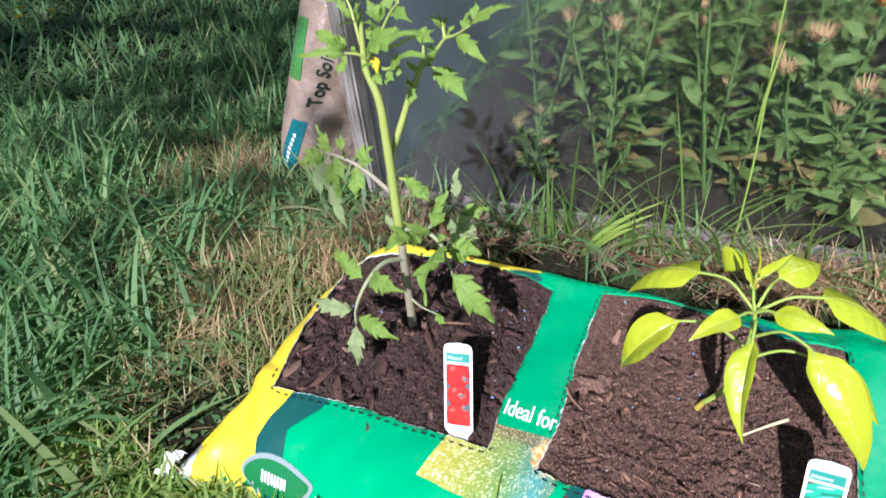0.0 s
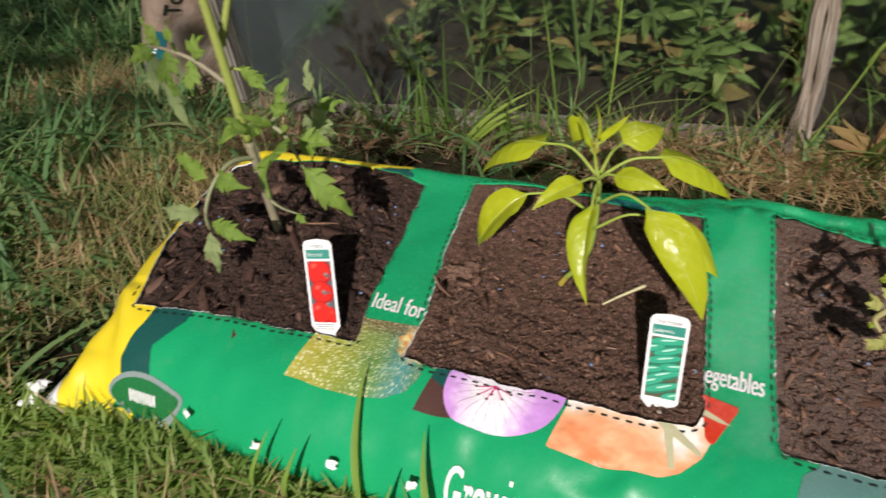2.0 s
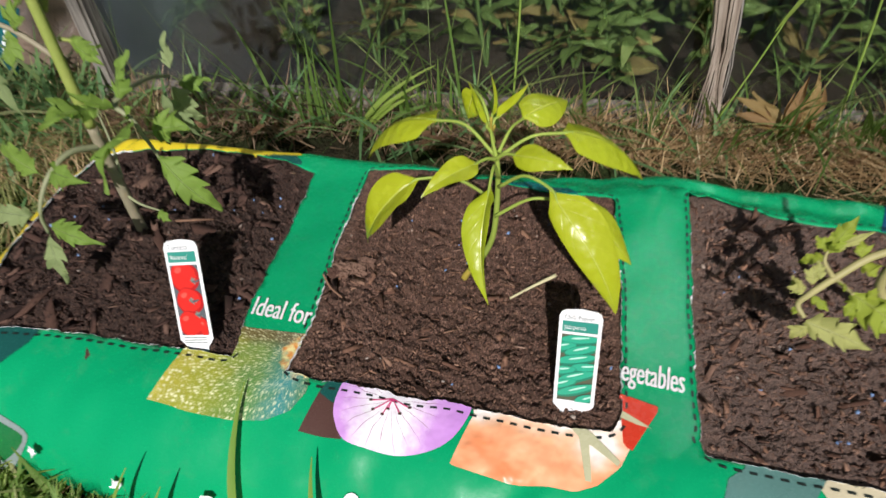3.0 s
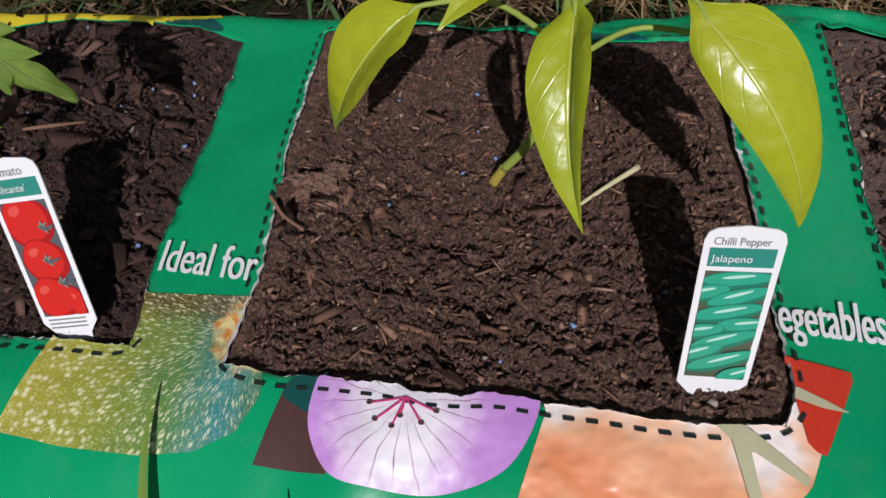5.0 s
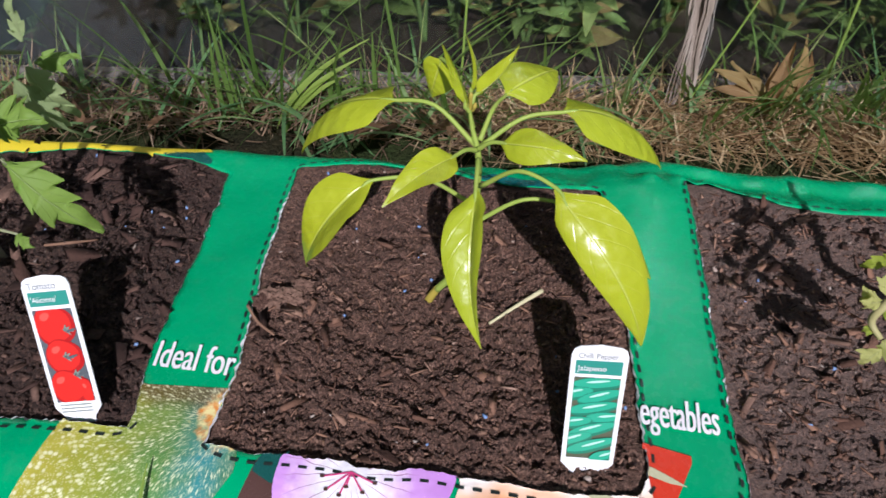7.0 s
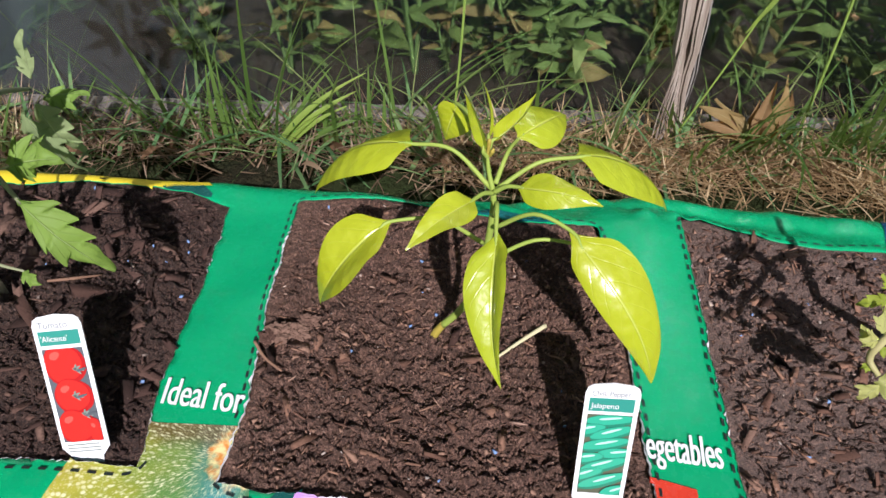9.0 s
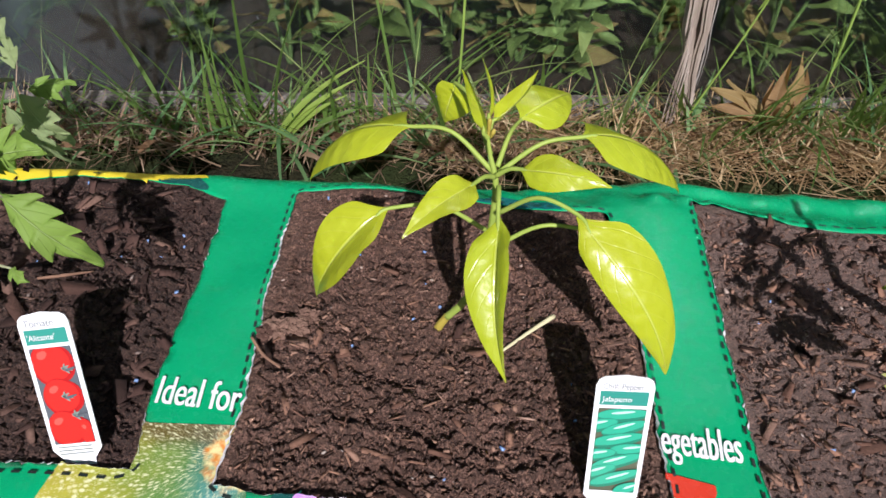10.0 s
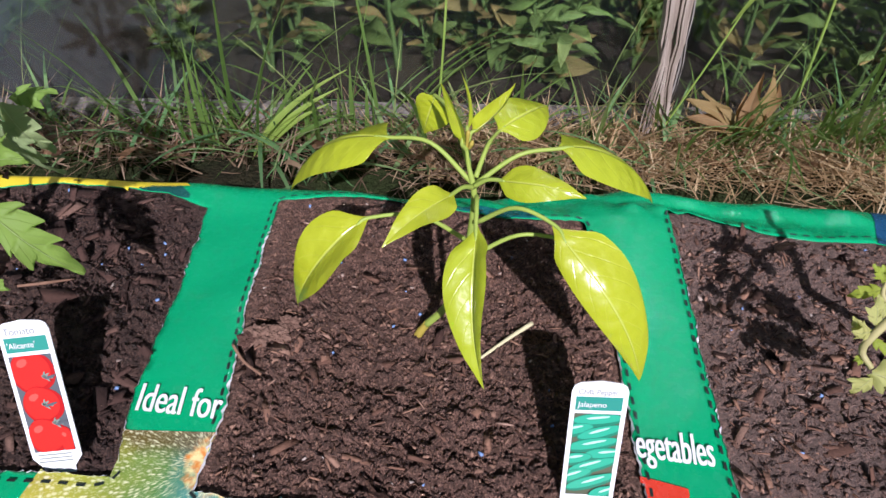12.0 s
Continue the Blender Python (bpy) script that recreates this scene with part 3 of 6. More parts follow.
def smooth_noise(x, y, scale, seed):
    """Soft noise between -1 and 1 over the plan."""
    rng = np.random.RandomState(seed)
    out = np.zeros_like(x, dtype=float)
    for k in range(7):
        a, f = rng.uniform(0, 2 * math.pi), scale * rng.uniform(0.55, 1.6)
        out += np.sin(f * (x * math.cos(a) + y * math.sin(a)) + rng.uniform(0, 6.3))
    return out / 3.4


def lettering(text, size, squeeze, material, parent, name, place, bold=0.0, label="", heavy=0.0, shear=0.0):
    """Flat letters in the built-in font. place(x, y) gives the spot for a point of the text's own plane."""
    c = bpy.data.curves.new("letters", "FONT")
    c.body, c.size, c.offset, c.resolution_u = text, size, bold * size, 4
    ob = new("letters", c)
    dg = bpy.context.evaluated_depsgraph_get()
    dg.update()
    data = bpy.data.meshes.new_from_object(ob.evaluated_get(dg))
    bpy.data.objects.remove(ob)
    co = [(v.co.x * squeeze + shear * v.co.y, v.co.y) for v in data.vertices]
    polys = [tuple(p.vertices) for p in data.polygons]
    copies = (0.0,) if not heavy else (-heavy, 0.0, heavy)
    verts, faces = [], []
    for k, dx in enumerate(copies):
        n = len(verts)
        verts += [place(x + dx, y) + Vector((0, 0, 0.00006 * k)) for x, y in co]
        faces += [tuple(q + n for q in p) for p in polys]
    data = mesh_of([tuple(v) for v in verts], faces, smooth=False)
    data.materials.append(material)
    return part(name, data, None, parent, label)


def scatter_blades(root, height, width, azimuth, lean, curl, seg=4):
    """Many grass blades in one mesh: arrays of roots (n, 3), heights, widths, the way each leans, how far, and its curl."""
    n = len(root)
    u = np.linspace(0, 1, seg + 1)[None, :]
    ang = lean[:, None] + curl[:, None] * u
    ds = (height / seg)[:, None]
    out = np.cumsum(np.sin(ang) * ds, axis=1) - np.sin(ang[:, :1]) * ds
    up = np.cumsum(np.cos(ang) * ds, axis=1) - np.cos(ang[:, :1]) * ds
    ca, sa = np.cos(azimuth)[:, None], np.sin(azimuth)[:, None]
    cx, cy = root[:, :1] + out * ca, root[:, 1:2] + out * sa
    cz = np.maximum(root[:, 2:3] + up, 0.002)
    w = width[:, None] * 0.5 * (1 - u ** 2.2 * 0.93)
    left = np.stack([cx - sa * w, cy + ca * w, cz], axis=-1)
    right = np.stack([cx + sa * w, cy - ca * w, cz], axis=-1)
    verts = np.stack([left, right], axis=2).reshape(-1, 3)
    k = np.arange(n)[:, None] * (2 * (seg + 1)) + 2 * np.arange(seg)[None, :]
    k = k.ravel()
    return mesh_of(verts, np.stack([k, k + 1, k + 3, k + 2], axis=1))


def lumps(places, sizes, flat, seed, yaw=None, long=1.0):
    """Many small rough lumps in one mesh."""
    rng = np.random.RandomState(seed)
    cube = np.array([(-1, -1, -1), (1, -1, -1), (1, 1, -1), (-1, 1, -1), (-1, -1, 1), (1, -1, 1), (1, 1, 1), (-1, 1, 1)], dtype=float)
    quads = np.array([(0, 3, 2, 1), (4, 5, 6, 7), (0, 1, 5, 4), (1, 2, 6, 5), (2, 3, 7, 6), (3, 0, 4, 7)])
    n = len(places)
    v = cube[None] * (0.62 + 0.5 * rng.rand(n, 8, 1)) + rng.uniform(-0.42, 0.42, (n, 8, 3))
    v *= np.stack([sizes * long, sizes * rng.uniform(0.5, 0.9, n), sizes * flat], axis=-1)[:, None, :] * 0.5
    tilt = rng.normal(0, 0.35, n)
    a = rng.uniform(0, 2 * math.pi, n) if yaw is None else yaw
    ct, st = np.cos(tilt)[:, None], np.sin(tilt)[:, None]
    v = np.stack([v[..., 0] * ct - v[..., 2] * st, v[..., 1], v[..., 0] * st + v[..., 2] * ct], axis=-1)
    ca, sa = np.cos(a)[:, None], np.sin(a)[:, None]
    v = np.stack([v[..., 0] * ca - v[..., 1] * sa, v[..., 0] * sa + v[..., 1] * ca, v[..., 2]], axis=-1) + places[:, None, :]
    return mesh_of(v.reshape(-1, 3), (quads[None] + 8 * np.arange(n)[:, None, None]).reshape(-1, 4), smooth=False)


def box(lo, hi, bevel=0.002):
    bm = bmesh.new()
    bmesh.ops.create_cube(bm, size=1.0)
    for v in bm.verts:
        for i in range(3):
            v.co[i] = lo[i] if v.co[i] < 0 else hi[i]
    if bevel:
        bmesh.ops.bevel(bm, geom=bm.edges[:], offset=bevel, segments=2, affect="EDGES")
    return bm


# ---- the grow bag's form ----
HOLE_A = [(-.300, -.016), (-.218, -.005), (-.151, -.001), (-.095, .003), (-.050, .004), (-.060, .052), (-.064, .10), (-.069, .165), (-.080, .247),
          (-.122, .259), (-.20, .257), (-.276, .243), (-.330, .214), (-.338, .161), (-.326, .082)]
HOLE_B = [(.0, .001), (.03, .0), (.079, .003), (.115, .0), (.124, .005), (.158, .004), (.214, .002), (.253, .006), (.259, .026), (.255, .059), (.25, .12),
          (.242, .182), (.231, .258), (.165, .261), (.105, .277), (.068, .284), (.011, .276), (-.025, .266), (-.019, .196), (-.013, .136), (-.003, .081), (.0, .034)]
HOLE_C = [(.319, .003), (.40, .004), (.58, .004), (.575, .10), (.56, .265), (.474, .268), (.404, .264), (.362, .271), (.325, .28), (.298, .272), (.303, .20), (.306, .13), (.315, .014)]


def torn(points, seed):
    """A hole's outline, drawn as cut by hand: straight runs with small ragged bites."""
    p = np.asarray(points)
    out = []
    for i in range(len(p)):
        a, b = p[i], p[(i + 1) % len(p)]
        n = max(1, int(np.hypot(*(b - a)) / 0.0025))
        for t in np.arange(n) / n:
            out.append(a + (b - a) * t)
    out = np.array(out)
    k = np.arange(len(out))
    rng = np.random.RandomState(seed)
    d = np.roll(out, -1, axis=0) - np.roll(out, 1, axis=0)
    nrm = np.stack([d[:, 1], -d[:, 0]], axis=1) / (np.hypot(*d.T)[:, None] + 1e-9)
    return out + nrm * (rng.normal(0, 0.00045, len(out)) + 0.0009 * np.sin(k * 0.37 + seed) * np.sin(k * 0.11))[:, None]


HOLES = [torn(h, i + 3) for i, h in enumerate((HOLE_A, HOLE_B, HOLE_C))]


def front_line(x):
    return -0.100 - 0.022 * np.exp(-((x + 0.385) / 0.045) ** 2) + 0.004 * np.sin(x * 17)


def back_line(x):
    return np.interp(x, [-0.39, -0.33, -0.26, -0.09, 0.09, 0.31, 0.45, 0.70], [0.235, 0.285, 0.300, 0.312, 0.325, 0.345, 0.350, 0.340])


def left_line(y):
    return np.interp(y, [-0.125, -0.10, -0.01, 0.06, 0.14, 0.20, 0.26, 0.30], [-0.390, -0.384, -0.364, -0.373, -0.379, -0.377, -0.362, -0.330])


def dome(d, width, power):
    return (1 - (1 - np.clip(d / width, 0, 1)) ** power) ** (1 / power)


def bag_height(x, y):
    """The height of the bag's upper skin over the plan."""
    h = 0.087 + 0.013 * np.exp(-((x - 0.285) / 0.07) ** 2) * np.clip((y - 0.05) / 0.2, 0, 1)
    h = h - 0.008 * np.exp(-((x + 0.02) / 0.12) ** 2) * np.clip((y - 0.1) / 0.15, 0, 1)
    h = h * dome(y - front_line(x), 0.112, 2.0) * dome(back_line(x) - y, 0.046 + 0.004 * np.clip((x - 0.05) / 0.15, 0, 1), 2.1) * dome(0.70 - x, 0.08, 2.2)
    end = dome(x - left_line(y), 0.060 + 0.045 * np.clip(-y / 0.06, 0, 1), 1.8 - 0.3 * np.clip(-y / 0.06, 0, 1))
    h = h * end
    front = np.clip((0.0 - y) / 0.05, 0, 1)
    folds = 0.0012 * smooth_noise(x, y, 60, 4) + front * (0.0030 * smooth_noise(x, y * 0.5, 38, 5) + 0.0012 * smooth_noise(x, y, 120, 6))
    ridge = 1 - np.abs(smooth_noise(x * 0.8 + y * 0.7, y * 1.6 - x * 0.3, 55, 8))
    folds = folds + front * 0.0042 * np.clip(ridge - 0.45, 0, 1) * np.clip((x - 0.10) / 0.12, 0.15, 1)
    rear = np.clip((y - 0.262) / 0.015, 0, 1) * np.clip((x - 0.05) / 0.08, 0, 1)
    folds = folds + rear * (0.0035 * np.clip(1 - np.abs(smooth_noise(x + 0.6 * y, 2.2 * y, 70, 9)) - 0.4, 0, 1) + 0.0016 * smooth_noise(x, y, 130, 10))
    folds = folds - 0.36 * np.clip(y - 0.262, 0, 0.03) * (np.clip((x - 0.02) / 0.06, 0, 1) + np.clip((-0.10 - x) / 0.06, 0, 1)) * np.clip((0.52 - x) / 0.2, 0.5, 1)
    folds = folds + 0.0034 * np.exp(-(((x - 0.285) / 0.030) ** 2 + ((y - 0.277) / 0.008) ** 2)) * (1 + np.sin(240 * x + 90 * y))
    folds = folds + np.clip((-0.27 - x) / 0.05, 0, 1) * 0.0032 * np.sin(x * 90 + y * 50 + 2 * np.sin(y * 30)) * (y < 0.02) + np.clip((-0.27 - x) / 0.05, 0, 1) * 0.0010 * np.sin(x * 210 + y * 90)
    return np.maximum(h + folds * np.clip(h / 0.03, 0, 1), 0.003)


def bag_outline():
    xs = np.linspace(-0.360, 0.698, 140)
    front = np.column_stack([xs, front_line(xs) + 0.001])
    back = np.column_stack([xs[4:], back_line(xs[4:]) - 0.001])[::-1]
    ys = np.linspace(0.285, -0.120, 40)
    left = np.column_stack([left_line(ys) + 0.001, ys])
    return np.vstack([front, back, left])


STEP = 0.004


# ---- ground ----
def make_ground():
    def height(x, y):
        r = np.hypot(x, y)
        return np.where(r < 4, 0.006 * smooth_noise(x, y, 9, 21) + 0.004 * smooth_noise(x, y, 30, 22), 0.0) - 0.008
    ring = np.concatenate([-np.geomspace(0.05, 400, 70)[::-1], [0], np.geomspace(0.05, 400, 70)])
    gx, gy = np.meshgrid(ring, ring, indexing="ij")
    m = len(ring)
    i, j = np.meshgrid(np.arange(m - 1), np.arange(m - 1), indexing="ij")
    a = (i * m + j).ravel()
    verts = np.column_stack([gx.ravel(), gy.ravel(), height(gx.ravel(), gy.ravel())])
    tagged(part("ground", mesh_of(verts, np.stack([a, a + m, a + m + 1, a + 1], axis=1)), GROUND),
           "lawn ground of bare thatch and soil under the grass", "ground", kind="structure")


make_ground()


# ---- greenhouse behind the bag ----
GH = pose(-0.49, 0.431, 0, 0, 0, 6.3)


def make_greenhouse():
    g = thing("greenhouse", GH, "low timber greenhouse glazed with clouded clear plastic sheet", "greenhouse")
    part("base_board", box((0.03, -0.004, -0.01), (2.2, 0.022, 0.028)), WOOD_OLD, g, "weathered grey board lying on the soil")
    p = part("corner_post", box((0.003, -0.012, -0.01), (0.027, 0.020, 0.95), 0.004), WOOD_GREY, g, "weathered grey corner post")
    pane = part("front_sheet", box((0.028, 0.028, 0.0), (2.2, 0.031, 0.95), 0), CLEAR_SHEET, g, "clouded clear plastic sheet")
    pane.visible_shadow = False
    part("side_sheet", box((0.006, 0.026, 0.0), (0.009, 1.45, 0.95), 0), DULL_SHEET, g, "grey weathered plastic sheet")
    # added closing walls; their near black stands in for the dim interior
    part("back_wall", box((0.0, 1.46, 0.0), (2.2, 1.48, 0.95), 0), WOOD_DARK, g, "dark boarded back wall added behind the plants")
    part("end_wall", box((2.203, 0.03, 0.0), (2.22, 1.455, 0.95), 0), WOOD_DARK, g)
    return g


make_greenhouse()


def make_bed():
    xs, ys = np.linspace(0.02, 2.19, 90), np.linspace(0.04, 1.44, 60)
    gx, gy = np.meshgrid(xs, ys, indexing="ij")
    z = 0.012 + 0.008 * smooth_noise(gx, gy, 25, 31) + 0.004 * smooth_noise(gx, gy, 80, 32)
    a = (np.arange(89)[:, None] * 60 + np.arange(59)[None, :]).ravel()
    data = mesh_of(np.column_stack([gx.ravel(), gy.ravel(), z.ravel()]), np.stack([a, a + 60, a + 61, a + 1], axis=1))
    b = part("soil_bed", data, BED_SOIL)
    b.matrix_world = GH
    tagged(b, "dark soil of the bed inside the greenhouse", "soil", kind="structure")


make_bed()


def make_stake():
    s = thing("wooden_stake", pose(0.338, 0.502, 0, 0, -6.0, 10), "split weathered wooden stake driven into dry grass", "stake")
    for k, (dx, w, m, tone) in enumerate(((-0.0085, 0.0066, WOOD_PALE, ""), (0.0035, 0.0060, WOOD_PALE, ""), (0.0105, 0.003, WOOD_GREY, "grey splinter"))):
        bm = box((-w, -0.008, -0.02), (w, 0.008, 0.62), 0.003)
        bmesh.ops.subdivide_edges(bm, edges=[e for e in bm.edges if abs(e.verts[0].co.z - e.verts[1].co.z) > 0.3], cuts=24)
        for v in bm.verts:
            # the foot is worn thin
            thin = 0.45 + 0.55 * min(1.0, max(0.0, v.co.z - 0.03) / 0.16)
            v.co.x = (v.co.x + dx) * thin + 0.0016 * math.sin(v.co.z * 30 + k * 2) + (0.0012 * math.sin(v.co.z * 83 + 3 * k) if v.co.z < 0.25 else 0)
            v.co.y += 0.0015 * math.sin(v.co.z * 23 + k) - 0.003 * (k == 1)
        part("splint", bm, m, s, tone)
    rng = random.Random(14)
    for k in range(9):
        z, out = rng.uniform(.05, .13), rng.uniform(.010, .030)
        x = -.004 - .05 * (z - .03)
        part("fibre", tube([(x, -.007, z + .03), (x - .25 * out, -.010, z), (x - .7 * out, -.011, z * .55), (x - out, -.010 - .4 * out, .006 + .03 * rng.random())], [.0012, .0010, .0008, .0004], 5), WOOD_PALE, s, "frayed wood fibre")


make_stake()


# ---- sack of top soil ----
def make_sack():
    s = thing("soil_sack", pose(-0.632, 0.500, -0.012, -4, 15, 30), "upright slumped pale plastic sack of top soil by the greenhouse", "sack")
    W, H, T = 0.078, 0.52, 0.048

    def skin(a, b, side):
        """a across from -1 to 1, b up from 0 to 1."""
        edge = (1 - abs(a) ** 2.6) ** 0.5 * (1 - abs(2 * b - 1) ** 7) ** 0.5
        bulge = T * (1.15 - 0.55 * b) * edge
        w = W * (1.10 - 0.42 * b + 0.05 * math.sin(5 * b + 1)) * (1 - 0.12 * max(0, 0.12 - b) * 8)
        crease = 0.004 * math.sin(16 * b + 5 * a) * edge + 0.003 * math.sin(31 * b - 9 * a) * edge + 0.006 * edge * math.sin(3 * b * 6 + a)
        return Vector((a * w, side * (bulge + crease), b * H))

    nu, nv = 26, 40
    verts, faces = [], []
    for side in (-1, 1):
        k = len(verts)
        for j in range(nv + 1):
            for i in range(nu + 1):
                verts.append(skin(2 * i / nu - 1, j / nv, side))
        for j in range(nv):
            for i in range(nu):
                q = (k + j * (nu + 1) + i, k + j * (nu + 1) + i + 1, k + (j + 1) * (nu + 1) + i + 1, k + (j + 1) * (nu + 1) + i)
                faces.append(q if side < 0 else q[::-1])
    part("body", mesh_of(verts, faces), SACK, s)

    def patch(a0, a1, b0, b1, slant=0.0, lift=0.0015, n=10):
        v = [skin(a0 + (a1 - a0) * i / n + slant * j / n, b0 + (b1 - b0) * j / n, -1) - Vector((0, lift, 0)) for j in range(n + 1) for i in range(n + 1)]
        f = [(j * (n + 1) + i, j * (n + 1) + i + 1, (j + 1) * (n + 1) + i + 1, (j + 1) * (n + 1) + i) for j in range(n) for i in range(n)]
        return mesh_of(v, f)

    band = part("teal_band", patch(-1.0, -0.66, 0.02, 0.23, 0.24), SACK_TEAL, s, "dark teal printed band")
    for k in range(7):
        part("print_bar", patch(-0.86 + 0.026 * k, -0.80 + 0.026 * k, 0.06 + 0.018 * k, 0.072 + 0.018 * k, 0.0, 0.003, 2), WHITE_INK, band, "white unreadable print")
    part("green_panel", patch(-0.97, -0.70, 0.36, 0.56, 0.0), SACK_GREEN, s, "green printed panel")
    part("top_panel", patch(-0.96, 0.90, 0.70, 0.97, 0.0), SACK_BLUE, s, "bluish white top")

    def spot(x, y):
        """Writing that runs up the sack."""
        a, b = -0.20 - (y / W) * 0.95 + x * 2.2, 0.285 + x / H * 0.96
        return skin(a, b, -1) - Vector((0, 0.0035, 0))

    lettering("Top Soil", 0.036, 0.84, INK, s, "lettering", spot, 0.012, "dark serif words Top Soil")


make_sack()


# ---- grow bag ----
def make_grow_bag():
    bag = thing("grow_bag", pose(0, 0, 0), "green and yellow plastic grow bag with three planting holes cut open", "grow bag")
    outline = bag_outline()
    skin = part("film", sheet(outline, HOLES, STEP, bag_height), FILM_GREEN, bag, "green printed polythene")
    mod = skin.modifiers.new("thickness", "SOLIDIFY")
    mod.thickness, mod.offset = 0.0005, -1
    low = sheet(outline, [], 0.012, lambda x, y: np.full_like(x, 0.0015))
    part("underside", low, FILM_GREEN, bag)

    def decal(name, points, material, lift, label="", curved=False, parent=None, cut=True, step=0.0):
        p = spline(points, 6, True) if curved else np.asarray(points, dtype=float)
        return part(name, sheet(p, HOLES if cut else [], step or (STEP / 2 if curved else STEP), bag_height, lift), material, parent or bag, label)

    # printed panels
    yellow = [(-.3865, -.121), (-.33, -.106), (-.272, -.100), (-.288, -.065), (-.275, -.03), (-.272, .0), (-.29, .10), (-.28, .20), (-.20, .245), (-.155, .252), (-.135, .264), (-.104, .272),
              (-.130, .302), (-.25, .297), (-.32, .284), (-.355, .26), (-.3865, .225)]
    decal("yellow_panel", yellow, FILM_YELLOW, 0.0006, "yellow printed end")
    decal("dark_panel", [(-.272, -.097), (-.288, -.065), (-.275, -.03), (-.270, .01), (-.225, .01), (-.232, -.02), (-.255, -.05), (-.246, -.08), (-.235, -.097)], FILM_TEAL, 0.0006, "dark teal printed swoosh")
    decal("dark_strip", [(-.160, .252), (-.100, .250), (-.098, .259), (-.112, .271), (-.135, .266)], FILM_TEAL, 0.0006, "dark teal printed strip")
    decal("end_weld", [(-.3862, -.1205), (-.358, -.114), (-.364, -.092), (-.374, -.085), (-.3862, -.07)], FILM_WHITE, 0.0012, "white welded corner")
    # the crumpled white weld that sticks out at the corner
    n = 9
    v = []
    for i in range(n):
        for j in range(n):
            a, b = i / (n - 1), j / (n - 1)
            v.append((-.384 - .015 * a + .008 * b * (1 - a), -.112 - .008 * a + .026 * (b - .35), .012 + .016 * b * (1 - .4 * a) + .004 * math.sin(9 * a + 5 * b) + .003 * math.sin(17 * b)))
    part("weld_flap", mesh_of(v, [(i * n + j, i * n + j + 1, (i + 1) * n + j + 1, (i + 1) * n + j) for i in range(n - 1) for j in range(n - 1)]), FILM_WHITE, bag, "crumpled white welded tip")
    decal("logo_rim", [(-.298, -.090), (-.281, -.0775), (-.255, -.0725), (-.229, -.0745), (-.204, -.0825), (-.222, -.096), (-.264, -.0985)], FILM_RIM, 0.0010, "pale grey rim of the logo", True)
    logo = decal("logo", [(-.294, -.091), (-.279, -.081), (-.255, -.0765), (-.230, -.0785), (-.209, -.0840), (-.228, -.0945), (-.264, -.0975)], FILM_LOGO, 0.0014, "green oval logo panel", True)
    for k in range(8):
        x = -0.270 + 0.0042 * k
        decal("logo_bar", [(x, -.0915 + .0008 * (k % 2)), (x + .0030, -.0915), (x + .0032, -.0855), (x + .0004, -.0850)], FILM_WHITE, 0.0022, "white unreadable print", parent=logo, step=0.0012)
    decal("squash_print", [(-.103, -.044), (-.093, .004), (-.064, .034), (.0, .040), (.006, .002), (.020, .003), (.022, -.012), (.014, -.028), (-.004, -.039), (-.03, -.044), (-.07, -.046)],
          FILM_SQUASH, 0.0006, "mottled squash picture")
    decal("brown_print", [(.025, -.040), (.033, -.004), (.043, .009), (.062, .009), (.060, -.040)], FILM_BROWN, 0.0006, "dark leaf picture")
    decal("leaf_print", [(.032, -.010), (.036, .003), (.043, .009), (.052, .009), (.049, -.004), (.046, -.016)], FILM_TEAL, 0.0010, "dark green leaf picture")
    flower = decal("flower_print", [(.047, .0), (.052, .011), (.075, .014), (.105, .014), (.13, .014), (.149, .008), (.147, -.012), (.136, -.030), (.112, -.041), (.085, -.0425), (.062, -.040), (.048, -.022)],
                   FILM_PETAL, 0.0012, "lilac and white mallow flower picture", True)
    for k, (dx, dy) in enumerate(((-.016, -.005), (-.012, -.012), (-.004, -.014), (.009, -.011), (.015, -.005), (-.001, -.009))):
        cx, cy = .090, -.003
        n = Vector((-dy, dx)).normalized() * 0.00045
        decal("stamen", [(cx - n.x, cy - n.y), (cx + dx - n.x, cy + dy - n.y), (cx + dx + n.x, cy + dy + n.y), (cx + n.x, cy + n.y)], FILM_PINK, 0.0020, "dark pink stamen", parent=flower, step=0.0005)
        decal("anther", [(cx + dx + .0016 * math.cos(a), cy + dy + .0010 * math.sin(a)) for a in (0, 1.05, 2.1, 3.14, 4.2, 5.2)], FILM_BROWN, 0.0024, parent=flower, step=0.0006)
    tom = decal("tomato_print", [(.155, .012), (.153, .0), (.144, -.041), (.19, -.043), (.234, -.040), (.248, -.033), (.262, -.018), (.268, .0), (.262, .02), (.24, .014)],
                FILM_TOMATO, 0.0006, "orange tomato picture")
    decal("red_print", [(.255, .040), (.262, .0), (.268, -.006), (.286, .036)], FILM_RED, 0.0012, "red tomato picture")
    decal("sepal", [(.224, .003), (.231, -.003), (.2395, -.032), (.2440, -.032), (.2385, -.006), (.260, -.0180), (.2616, -.0145), (.240, .002), (.230, .007)], FILM_SEPAL, 0.0018, "pale green sepal picture", parent=tom, step=0.0010)
    decal("sepal", [(.255, .020), (.270, .0165), (.281, .0160), (.271, .0205), (.257, .026)], FILM_SEPAL, 0.0018, "pale green sepal picture", parent=tom, step=0.0010)
    decal("grey_print", [(.333, -.010), (.352, .008), (.40, .008), (.392, -.004), (.38, -.03), (.33, -.03)], FILM_GREY, 0.0006, "grey green picture")
